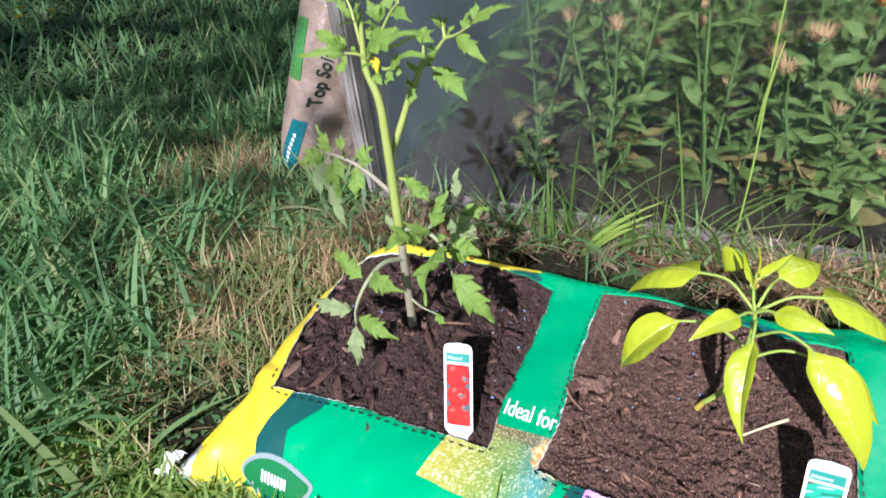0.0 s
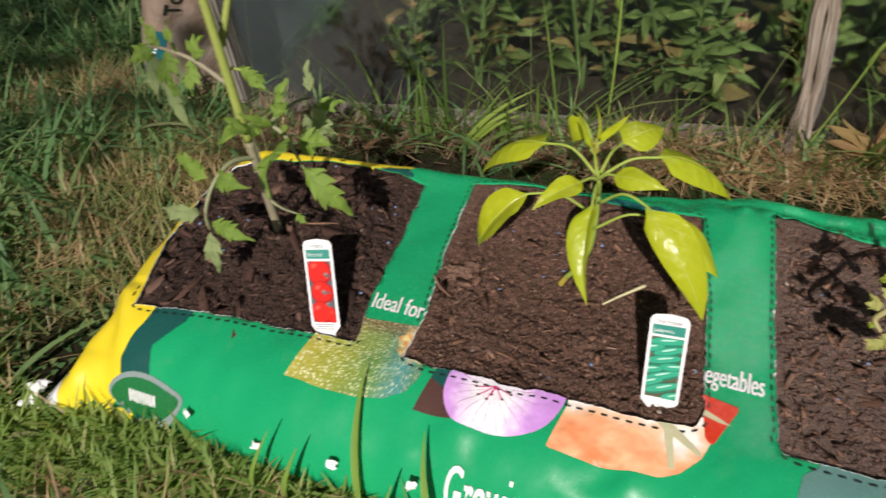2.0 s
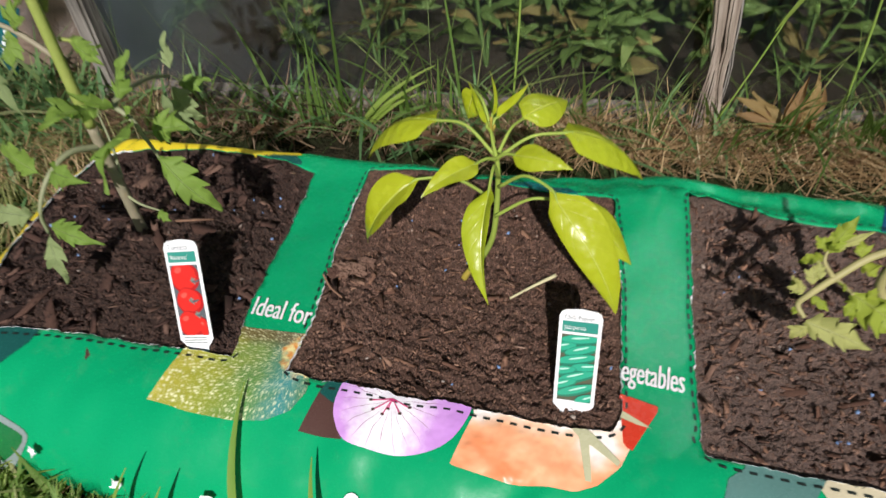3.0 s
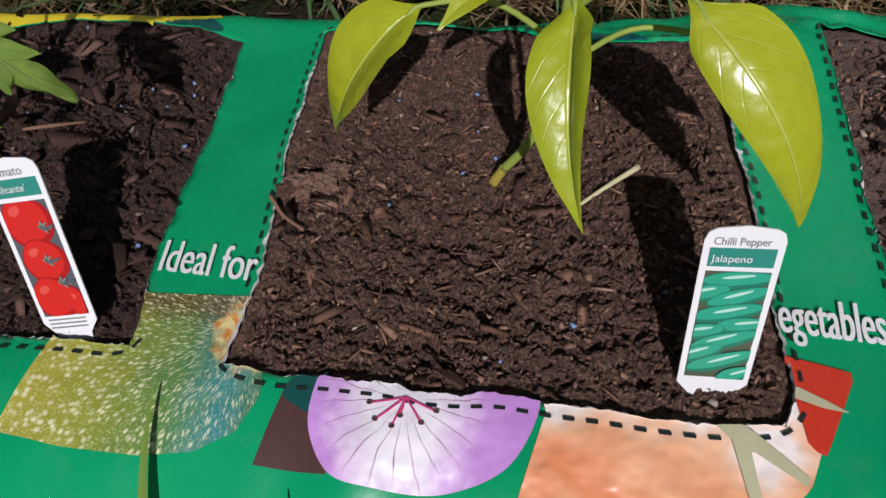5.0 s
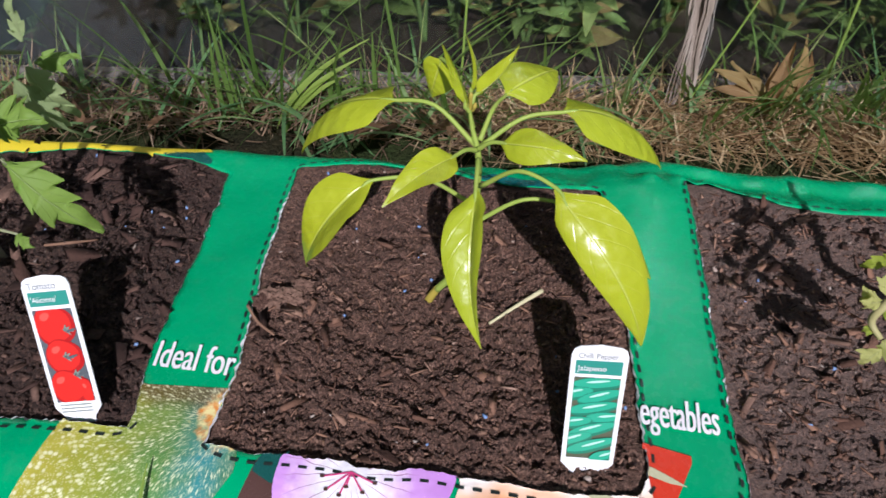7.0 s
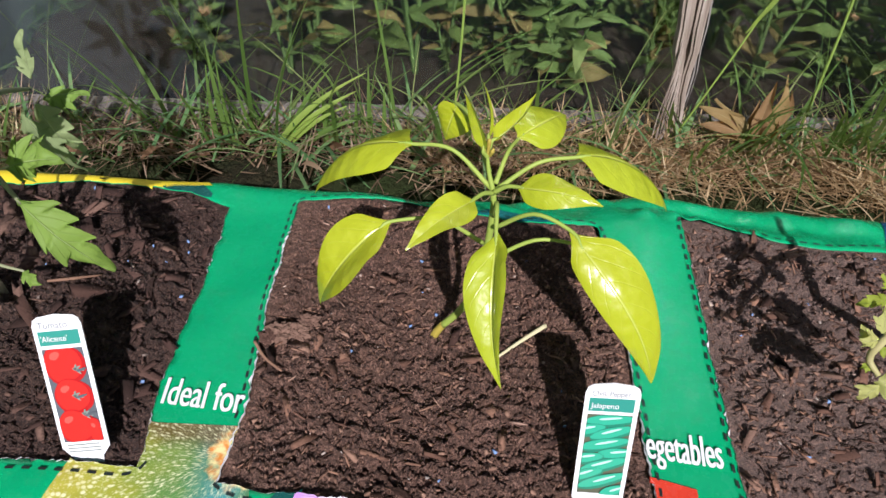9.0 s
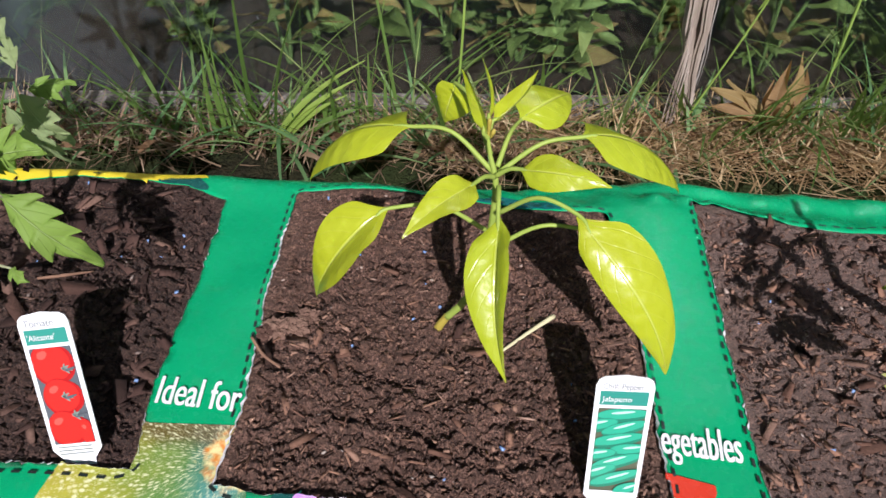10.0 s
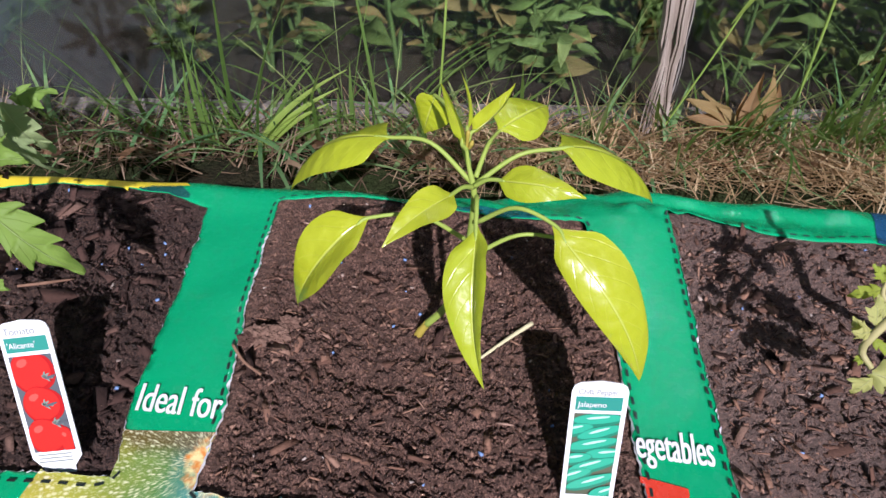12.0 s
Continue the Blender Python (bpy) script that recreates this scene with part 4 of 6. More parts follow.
    decal("cream_print", [(.398, .008), (.56, .008), (.555, -.03), (.41, -.03), (.392, -.004)], FILM_CREAM, 0.0006, "cream picture")
    decal("blue_sheen_print", [(.118, .272), (.132, .263), (.160, .256), (.182, .256), (.196, .262), (.186, .272), (.165, .279), (.140, .279)], FILM_AQUA, 0.0007, "bluish strip of film behind the hole")
    decal("blue_print", [(.467, .262), (.57, .262), (.60, .30), (.58, .345), (.49, .348)], FILM_BLUE, 0.0006, "deep blue printed corner")

    def on_bag(x0, y0):
        return lambda x, y: Vector((x0 + x, y0 + y, float(bag_height(np.array([x0 + x]), np.array([y0 + y]))[0]) + 0.0023))

    lettering("Ideal for", 0.0290, 0.56, WHITE_INK, bag, "lettering", on_bag(-.0555, .0480), 0.0, "white words Ideal for", 0.00035, -0.12)
    lettering("egetables", 0.0290, 0.440, WHITE_INK, bag, "lettering", on_bag(.2550, .0520), 0.0, "white word vegetables, cut at the hole", 0.00035, 0.0)
    lettering("Growbag", 0.0400, 0.56, WHITE_INK, bag, "lettering", on_bag(.0680, -.0970), 0.004, "white word Growbag", 0.0005)

    # dashed cutting lines and torn rims
    for h in HOLES:
        c = h.mean(axis=0)
        d = np.roll(h, -2, axis=0) - np.roll(h, 2, axis=0)
        for _ in range(6):
            d = (np.roll(d, 1, axis=0) + d + np.roll(d, -1, axis=0)) / 3
        nrm = np.stack([d[:, 1], -d[:, 0]], axis=1) / (np.hypot(*d.T)[:, None] + 1e-9)
        near = (h[:, 1] > 0.02) & ((h[:, 0] < c[0]) | (h[:, 0] < 0.3))
        line = h.copy()
        for _ in range(5):
            line = (np.roll(line, 2, axis=0) + np.roll(line, 1, axis=0) + line + np.roll(line, -1, axis=0) + np.roll(line, -2, axis=0)) / 5
        line = line + nrm * np.where(near, 0.0036, 0.0062)[:, None]
        run = np.concatenate([[0], np.cumsum(np.hypot(*np.diff(line, axis=0).T))])
        for a in np.arange(0, run[-1] - 0.01, 0.0102):
            pa, pm, pb = [np.array([np.interp(a + o, run, line[:, i]) for i in (0, 1)]) for o in (0, 0.0026, 0.0052)]
            if pm[1] > (0.012 if pm[0] < 0 else 0.03) and (c[0] < 0 and pm[0] > c[0] or pm[0] < -0.2):
                continue
            if 0 < c[0] < 0.2 and pm[0] < 0.02 and 0.004 < pm[1] < 0.045:
                continue
            t = (pb - pa) / (np.hypot(*(pb - pa)) + 1e-9)
            n = np.array((t[1], -t[0])) * 0.00088
            q = np.array([p + sgn * n for p in (pa, pm, pb) for sgn in (1, -1)])
            part("dash", mesh_of(np.column_stack([q, bag_height(q[:, 0], q[:, 1]) + 0.0016]), [(0, 1, 3, 2), (2, 3, 5, 4)]), INK, skin)
        rng = np.random.RandomState(len(h))
        wide = (0.00005 + 0.0010 * rng.rand(len(h)) ** 3 + 0.0013 * (rng.rand(len(h)) > 0.95)) * np.where((h[:, 1] > 0.22) | (h[:, 0] < -0.2), 0.12, 1.0)
        outer, inner = h + nrm * wide[:, None], h - nrm * 0.0003
        zo = bag_height(outer[:, 0], outer[:, 1]) + 0.0014
        zi = bag_height(inner[:, 0], inner[:, 1]) + 0.0003 - 0.0010 * rng.rand(len(h))
        v = np.vstack([np.column_stack([outer, zo]), np.column_stack([inner, zi])])
        n = len(h)
        i = np.arange(n)
        i = i[h[:, 1] < 0.235]
        part("torn_edge", mesh_of(v, np.stack([i, (i + 1) % n, (i + 1) % n + n, i + n], axis=1)), FILM_WHITE, bag, "ragged white torn plastic edge")
    return bag


make_grow_bag()


# ---- compost in the holes ----
def soil_height(x, y):
    z = np.minimum(bag_height(x, y), 0.090) - 0.0030
    z = z + 0.0035 * smooth_noise(x, y, 28, 41) + 0.0022 * smooth_noise(x, y, 90, 42) + 0.0016 * smooth_noise(x, y, 210, 43)
    z = z + 0.026 * np.exp(-((x + 0.150) ** 2 + (y - 0.100) ** 2) / 0.0045) * np.clip((y + 0.0) / 0.05, 0, 1)
    return z


def make_compost(k, hole):
    c = hole.mean(axis=0)
    grown = c + (hole - c) * 1.07

    def rough(x, y):
        z = soil_height(x, y) - 0.0005
        f = np.empty(len(x))
        for i, (a, b) in enumerate(zip(x, y)):
            w = 0.30 * noise.noise((a * 60, b * 60, 5.0 + k))
            big = noise.voronoi((a * 95 + w, b * 118 + w, 1.0 + k))[0]
            small = noise.voronoi((a * 260 + 2 * w, b * 300 - w, 4.0 + k))[0]
            f[i] = 1.1 * (0.55 - big[0]) + 0.55 * min(big[1] - big[0], 0.35) + 0.85 * (0.5 - small[0]) + 0.7 * noise.noise((a * 520, b * 560, 9.0 + k)) - 0.9 * abs(noise.noise((a * 55, b * 75, 2.0 + k)))
        _, rim = nearest([hole], np.column_stack([x, y]))
        calm = np.clip(rim / 0.014, 0, 1)
        low = np.minimum(bag_height(x, y), 0.090) - 0.0032
        z = low + (z - low + (0.0060, 0.0062, 0.0040)[k] * f) * calm
        return np.minimum(z, np.where(inside(hole, x, y), 1.0, bag_height(x, y) - 0.003))

    s = part("compost", sheet(grown, [], 0.0012, rough), (DAMP_SHADED_SOIL, SOIL, GREY_SOIL)[k])
    tagged(s, "dark brown peaty compost filling a planting hole", "compost", "compost in the holes", kind="stuff")
    rng = np.random.RandomState(50 + k)
    lo, hi = hole.min(axis=0), hole.max(axis=0)

    def spots(n):
        p = rng.uniform(lo, hi, (n * 2, 2))
        p = p[inside(hole, p[:, 0], p[:, 1])]
        _, rim = nearest([hole[::4]], p)
        p, rim = p[rim > 0.004][:n], rim[rim > 0.004][:n]
        low = np.minimum(bag_height(p[:, 0], p[:, 1]), 0.090) - 0.0032
        return np.column_stack([p, low + (soil_height(p[:, 0], p[:, 1]) - low) * np.clip(rim / 0.014, 0, 1)])

    many = (0.7, 0.32, 0.5)[k]
    p = spots(int(420 * many))
    sz = (0.0020 + 0.0085 * rng.rand(len(p)) ** 2.2) * (1.2 if k == 0 else 0.9)
    tagged(part("bark_bits", lumps(p + (0, 0, 0.0010), sz, 0.16, 60 + k, long=2.1), DAMP_SHADED_BARK if k == 0 else BARK, s), kind="stuff")
    p = spots(3000)
    sz = 0.0007 + 0.0026 * rng.rand(len(p)) ** 2.4
    tagged(part("crumbs", lumps(p + (0, 0, 0.0006), sz, 0.5, 70 + k, long=1.5), DAMP_SHADED_CRUMB if k == 0 else CRUMB, s), kind="stuff")
    p = spots(280)
    tagged(part("fibres", lumps(p + (0, 0, 0.0014), rng.uniform(0.0008, 0.0017, len(p)), 0.6, 80 + k, long=7.0), DAMP_SHADED_BARK if k == 0 else BARK, s), kind="stuff")
    p = spots(16)
    tagged(part("feed_pellets", lumps(p + (0, 0, 0.001), rng.uniform(0.0018, 0.0034, len(p)), 0.8, 90 + k), PELLET, s, "pale blue feed pellets"), kind="stuff")
    # the larger pieces of bark, one by one
    shapes = []
    for i in range(5):
        data = lumps(np.zeros((1, 3)), np.array([0.013]), 0.11, 100 + i + 10 * k, yaw=np.zeros(1), long=1.3 + 0.45 * i)
        data.materials.append(BARK_PIECE)
        shapes.append(data)
    for i, q in enumerate(spots((26, 14, 18)[k])):
        ob = new("bark_chip", shapes[i % 5])
        sc = rng.uniform(0.45, 1.1) if k == 0 else rng.uniform(0.3, 0.65)
        ob.parent = s
        ob.matrix_local = pose(q[0], q[1], q[2] + 0.0012, rng.normal(0, 14), rng.normal(0, 14), rng.uniform(0, 360)) @ Matrix.Diagonal((sc, sc, sc, 1))


for k, h in enumerate(HOLES):
    make_compost(k, h)


# ---- plant labels ----
def make_label(name, foot, top, across, label, title, kind, picture):
    """A white card, its foot in the compost. foot, top: middle of the lower and upper edge; across: the way to its right edge."""
    foot, top = Vector(foot), Vector(top)
    up = (top - foot)
    H = up.length
    up.normalize()
    ax = Vector(across)
    ax = (ax - up * ax.dot(up)).normalized()
    nrm = ax.cross(up)
    m = Matrix((ax, up, nrm)).transposed().to_4x4()
    m.translation = foot
    t = thing(name, m, label, "plant label", "plant labels")
    W = 0.0148
    pts = [(-0.006, -0.030), (0.006, -0.030), (0.0095, 0.0), (W, 0.0065), (W, H - 0.006), (W - 0.0012, H - 0.0024), (W - 0.004, H - 0.0006), (0, H + 0.0008),
           (-W + 0.004, H - 0.0006), (-W + 0.0012, H - 0.0024), (-W, H - 0.006), (-W, 0.0065), (-0.0095, 0.0)]

    def plate(points, z0, z1):
        bm = bmesh.new()
        a = [bm.verts.new((x, y, z1)) for x, y in points]
        f = bm.faces.new(a)
        f.normal_update()
        if f.normal.z < 0:
            f.normal_flip()
        if z1 - z0 > 1e-5:
            r = bmesh.ops.extrude_face_region(bm, geom=[f])
            for v in [g for g in r["geom"] if isinstance(g, bmesh.types.BMVert)]:
                v.co.z = z0
            bmesh.ops.recalc_face_normals(bm, faces=bm.faces[:])
        return bm

    part("card", plate(pts, -0.0007, 0.0), CARD, t)
    w = 0.0122
    band = part("name_band", plate([(-w, H - 0.0182), (w, H - 0.0182), (w, H - 0.0094), (-w, H - 0.0094)], 0.0, 0.0003), CARD_GREEN, t, "green name band")

    def flat(x0, y0, z):
        return lambda x, y: Vector((x0 + x, y0 + y, z))

    lettering(title, 0.0062 if len(title) < 8 else 0.0050, 0.90 if len(title) < 8 else 0.80, CARD_INK, t, "lettering", flat(-w + 0.0008, H - 0.0078, 0.0004), 0.0, "grey words " + title)
    lettering(kind, 0.0050, 0.90, WHITE_INK, band, "lettering", flat(-w + 0.0012, H - 0.0157, 0.0007), 0.0, "white word " + kind.strip("'"))
    lo, hi = 0.0105, H - 0.0205
    pic = part("picture", plate([(-w, lo), (w, lo), (w, hi), (-w, hi)], 0.0, 0.0003), CARD_GREY if picture == "tomato" else CARD_CHILLI_DARK, t, "printed picture")

    def blob(cx, cy, rx, ry, z, mat, name, rot=0.0, n=24, lab=""):
        q = []
        for i in range(n):
            a = 2 * math.pi * i / n
            x, y = rx * math.cos(a), ry * math.sin(a) * (1 + 0.06 * math.cos(3 * a))
            x, y = x * math.cos(rot) - y * math.sin(rot), x * math.sin(rot) + y * math.cos(rot)
            q.append((min(max(cx + x, -w), w), min(max(cy + y, lo), hi)))
        out = []
        for p in q:
            if not out or math.dist(p, out[-1]) > 1e-5:
                out.append(p)
        part(name, plate(out, z, z), mat, pic, lab)

    P = hi - lo
    if picture == "tomato":
        # (middle across, middle down, half width, half height) as shares of the picture
        for i, (cx, cv, rx, rv) in enumerate(((-0.04, 0.17, 1.06, 0.225), (0.06, 0.51, 0.98, 0.195), (-0.12, 0.84, 0.98, 0.195), (0.80, 0.90, 0.36, 0.15))):
            z = 0.0004 + 0.00012 * i
            blob(cx * w, hi - cv * P, rx * w, rv * P, z, CARD_RED_DEEP, "tomato_picture", lab="red printed tomato")
            blob((cx - 0.07) * w, hi - (cv - 0.012) * P, rx * w * 0.86, rv * P * 0.88, z + 0.00005, CARD_RED, "tomato_flesh_print")
            blob((cx - 0.38 * rx) * w, hi - (cv - 0.45 * rv) * P, rx * w * 0.26, rv * P * 0.17, z + 0.0001, CARD_RED_PALE, "shine_print", 0.5)
        for cx, cv in ((0.46, 0.22), (0.12, 0.50), (0.38, 0.70)):
            for r, ln in ((-0.8, 0.0030), (-0.25, 0.0036), (0.5, 0.0026), (1.3, 0.0022)):
                blob(cx * w + ln * 0.5 * math.cos(r), hi - cv * P + ln * 0.5 * math.sin(r), ln, 0.00065, 0.0011, CARD_CALYX, "calyx_print", r)
            blob(cx * w + 0.0040, hi - cv * P - 0.0004, 0.0040, 0.0008, 0.0012, CARD_GREY, "stalk_print", 0.25)
    else:
        for i, (cx, cv, rx, turn) in enumerate(((0.05, 0.07, 1.15, 0.10), (-0.80, 0.19, 0.75, 0.22), (0.22, 0.22, 1.05, 0.34), (-0.05, 0.36, 1.20, 0.24), (0.55, 0.47, 0.90, 0.12), (-0.72, 0.54, 0.75, 0.18),
                                                (0.05, 0.62, 1.15, 0.36), (-0.70, 0.75, 0.85, 0.40), (0.10, 0.82, 1.25, 0.38), (0.70, 0.95, 0.70, 0.42))):
            z, y = 0.0004 + 0.00008 * i, hi - cv * P
            blob(cx * w, y, rx * w, 0.0046, z, CARD_CHILLI_DEEP, "chilli_picture", turn, lab="green printed chilli")
            blob((cx - 0.03) * w, y + 0.0007, rx * w * 0.95, 0.0033, z + 0.00002, CARD_CHILLI, "chilli_flesh_print", turn)
            blob((cx + 0.10 * math.sin(5 * i)) * w, y + 0.0017, rx * w * 0.45, 0.0008, z + 0.00004, CARD_CHILLI_PALE, "shine_print", turn + 0.05)
    for i in range(3 if picture == "tomato" else 0):
        part("small_print", plate([(-w + 0.001, 0.0035 + 0.0022 * i), (w - 0.003, 0.0035 + 0.0022 * i), (w - 0.003, 0.0043 + 0.0022 * i), (-w + 0.001, 0.0043 + 0.0022 * i)], 0.0, 0.0002), CARD_CALYX, t, "grey unreadable small print")
    return t


make_label("plant_label", (-.0835, .008, .086), (-.1005, .0525, .1635), (.028, .004, .003), "white plastic plant label with tomato picture stuck in compost", "Tomato", "'Alicante'", "tomato")
make_label("plant_label", (.2235, .019, .085), (.2195, .0455, .1700), (.029, .002, .002), "white plastic plant label with green chilli picture stuck in compost", "Chilli Pepper", "Jalapeno", "chilli")


# ---- pepper plant ----
def pepper_blade(base, tip, normal, far, near, arch=0.1, wave=0.05, full=.80, seed=0, nu=34, nv=8):
    """A drawn-out oval blade whose two halves differ. far lies along way x normal, near the other way; each is
    (half width, angle of rise from the midrib, curl towards the rim). Gives the mesh and a spot a little way along the midrib."""
    base, tip, n = Vector(base), Vector(tip), Vector(normal)
    d = tip - base
    length = d.length
    t = d / length
    n = (n - t * n.dot(t)).normalized()
    s = t.cross(n)
    rng = random.Random(seed)
    ph = rng.uniform(0, 6)
    rows, uvs = [], []
    for i in range(nu + 1):
        u = i / nu
        rise = arch * length * 4 * (u * (1 - u)) ** 0.9 * (1.12 - .24 * u)
        mid = base + d * u + n * rise + s * (.012 * length * math.sin(5 * u + ph))
        prof = max(math.sin(math.pi * u ** .74), 0) ** full * (1.06 - .55 * u ** 1.6)
        if u < .13:
            prof *= (u / .13) ** .8
        if u > .80:
            prof *= 1 - .35 * (u - .80) / .20
        sides = []
        for sgn, (w, angle, curl) in ((1, far), (-1, near)):
            half, pts, at = w * prof + .0003, [], mid.copy()
            ease = min(1.0, .35 + u / .25)
            for j in range(1, nv + 1):
                v = (j - .5) / nv
                g = angle * ease * (1 - math.exp(-14 * v)) + curl * v * v
                g += wave * (v ** 2) * 3.0 * math.sin(8.5 * u + ph + 1.7 * sgn)
                at = at + (s * (sgn * math.cos(g)) + n * math.sin(g)) * (half / nv)
                quilt = .010 * w * math.sin(2 * math.pi * (u - .16 * v) * 7) * math.sin(math.pi * j / nv)
                pts.append((at + n * quilt, (u, .5 + sgn * .5 * j / nv)))
            sides.append(pts)
        line = [q for q in reversed(sides[1])] + [(mid, (u, .5))] + sides[0]
        rows += [tuple(q[0]) for q in line]
        uvs += [q[1] for q in line]
    m = 2 * nv + 1
    i, j = np.meshgrid(np.arange(nu), np.arange(m - 1), indexing="ij")
    a = (i * m + j).ravel()
    start = Vector(rows[3 * m + nv]) - n * .0006
    return mesh_of(rows, np.stack([a, a + 1, a + m + 1, a + m], axis=1), uvs), start


def make_pepper():
    foot = Vector((.112, .133, .080))
    p = thing("pepper_plant", Matrix.Translation(foot), "young chilli pepper plant with glossy yellow-green leaves in compost", "pepper plant")

    def L(v):
        return Vector(v) - foot

    part("stem", tube([L(v) for v in ((.118, .133, .096), (.130, .130, .118), (.140, .125, .150), (.144, .121, .190), (.145, .117, .228), (.141, .119, .246), (.139, .120, .258))],
                      [.0027, .0026, .0025, .0023, .0018, .0012, .0009]), PEPPER_STEM, p, "green angled stem")
    part("stem_foot", tube([L(v) for v in ((.110, .134, .074), (.113, .133, .086), (.119, .133, .098))], [.0036, .0031, .0027]), PEPPER_FOOT, p, "yellow-brown foot of the stem")

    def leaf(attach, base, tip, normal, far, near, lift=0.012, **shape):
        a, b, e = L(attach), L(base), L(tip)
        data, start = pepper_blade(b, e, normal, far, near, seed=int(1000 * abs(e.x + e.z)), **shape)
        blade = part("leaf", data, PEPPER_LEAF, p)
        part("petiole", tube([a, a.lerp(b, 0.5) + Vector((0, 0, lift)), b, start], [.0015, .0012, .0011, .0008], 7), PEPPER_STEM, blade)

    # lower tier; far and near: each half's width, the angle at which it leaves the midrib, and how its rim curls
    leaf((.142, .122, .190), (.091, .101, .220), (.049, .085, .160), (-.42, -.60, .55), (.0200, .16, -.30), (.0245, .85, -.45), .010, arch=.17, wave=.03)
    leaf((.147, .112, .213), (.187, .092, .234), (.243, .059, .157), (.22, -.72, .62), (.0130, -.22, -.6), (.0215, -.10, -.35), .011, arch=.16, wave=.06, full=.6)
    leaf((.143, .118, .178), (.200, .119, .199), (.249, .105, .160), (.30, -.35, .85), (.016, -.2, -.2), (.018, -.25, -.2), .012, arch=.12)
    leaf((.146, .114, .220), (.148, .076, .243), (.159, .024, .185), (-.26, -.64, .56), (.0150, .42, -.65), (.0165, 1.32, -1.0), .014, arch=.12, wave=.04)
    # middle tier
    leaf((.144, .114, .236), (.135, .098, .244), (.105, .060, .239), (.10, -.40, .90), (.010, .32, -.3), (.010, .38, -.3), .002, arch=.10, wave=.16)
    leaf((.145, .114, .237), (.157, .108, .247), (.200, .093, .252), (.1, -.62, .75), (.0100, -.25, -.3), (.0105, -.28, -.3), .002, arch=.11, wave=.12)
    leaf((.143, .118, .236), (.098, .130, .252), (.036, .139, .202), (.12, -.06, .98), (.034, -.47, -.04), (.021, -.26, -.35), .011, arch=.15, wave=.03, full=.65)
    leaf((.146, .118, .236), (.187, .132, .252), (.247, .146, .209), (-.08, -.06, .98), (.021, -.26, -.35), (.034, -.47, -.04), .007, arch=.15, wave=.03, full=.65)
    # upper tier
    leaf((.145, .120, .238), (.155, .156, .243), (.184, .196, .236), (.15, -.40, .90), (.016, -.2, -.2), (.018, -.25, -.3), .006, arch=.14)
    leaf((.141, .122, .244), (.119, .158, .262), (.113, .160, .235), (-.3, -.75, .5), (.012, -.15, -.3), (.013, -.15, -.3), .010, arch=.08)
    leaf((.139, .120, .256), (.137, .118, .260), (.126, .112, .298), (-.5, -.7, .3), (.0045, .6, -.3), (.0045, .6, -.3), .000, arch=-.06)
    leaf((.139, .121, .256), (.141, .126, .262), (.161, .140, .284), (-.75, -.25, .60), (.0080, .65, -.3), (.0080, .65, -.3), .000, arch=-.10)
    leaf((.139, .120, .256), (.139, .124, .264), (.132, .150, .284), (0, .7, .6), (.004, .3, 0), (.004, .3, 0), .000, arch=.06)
    for k, (dx, dz) in enumerate(((.004, .262), (-.003, .264), (.001, .268))):
        part("bud", tube([L((.139 + dx * .4, .120, .256)), L((.139 + dx * .7, .119, dz - .002)), L((.139 + dx * .8, .119, dz))], [.0007, .0013, .0006], 6), PEPPER_FOOT, p, "yellow-green bud")
    return p


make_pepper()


# ---- tomato plants ----
def compound_leaf(plant, foot, path, leaflets, radii=(.0022, .0014, .0009), material=None, seed=0, cream=False):
    """A leaf stalk with its toothed leaflets. leaflets: (base, tip, width, pale)."""
    m = Vector(foot)
    stalk = part("leaf_stalk", tube([Vector(v) - m for v in path], radii, 7), material or TOMATO_TWIG, plant, "greyish hairy leaf stalk")
    for k, (b, e, w, pale) in enumerate(leaflets):
        rng = random.Random(seed * 31 + k)
        b, e = Vector(b) - m, Vector(e) - m
        n = Vector((rng.uniform(-.3, .3), -.70 + rng.uniform(-.2, .2), .7))
        teeth = 3 if w > .012 else 2
        part("leaflet", leaf_shape(b, e, w * (1.10 if seed < 51 or cream else 1.30), n, arch=rng.uniform(.05, .16), fold=rng.uniform(-.15, .45), teeth=teeth, wave=.14, twist=rng.uniform(-.6, .6), nu=40, nv=4, seed=seed + k, belly=.7),
             (TOMATO_CREAM if cream else TOMATO_PALE) if pale else (TOMATO_LIME if cream else TOMATO_LEAF), stalk)
    return stalk


def hairs(points, radius, n, seed):
    rng = np.random.RandomState(seed)
    path = spline(points, 10)
    k = rng.randint(0, len(path), n)
    a = rng.uniform(0, 2 * math.pi, n)
    root = path[k] + np.stack([np.cos(a), np.sin(a), 0 * a], axis=1) * radius * 0.9
    return scatter_blades(root, rng.uniform(.0012, .0028, n), np.full(n, .00022), a, np.full(n, 1.2), rng.uniform(-.3, .3, n), 1)


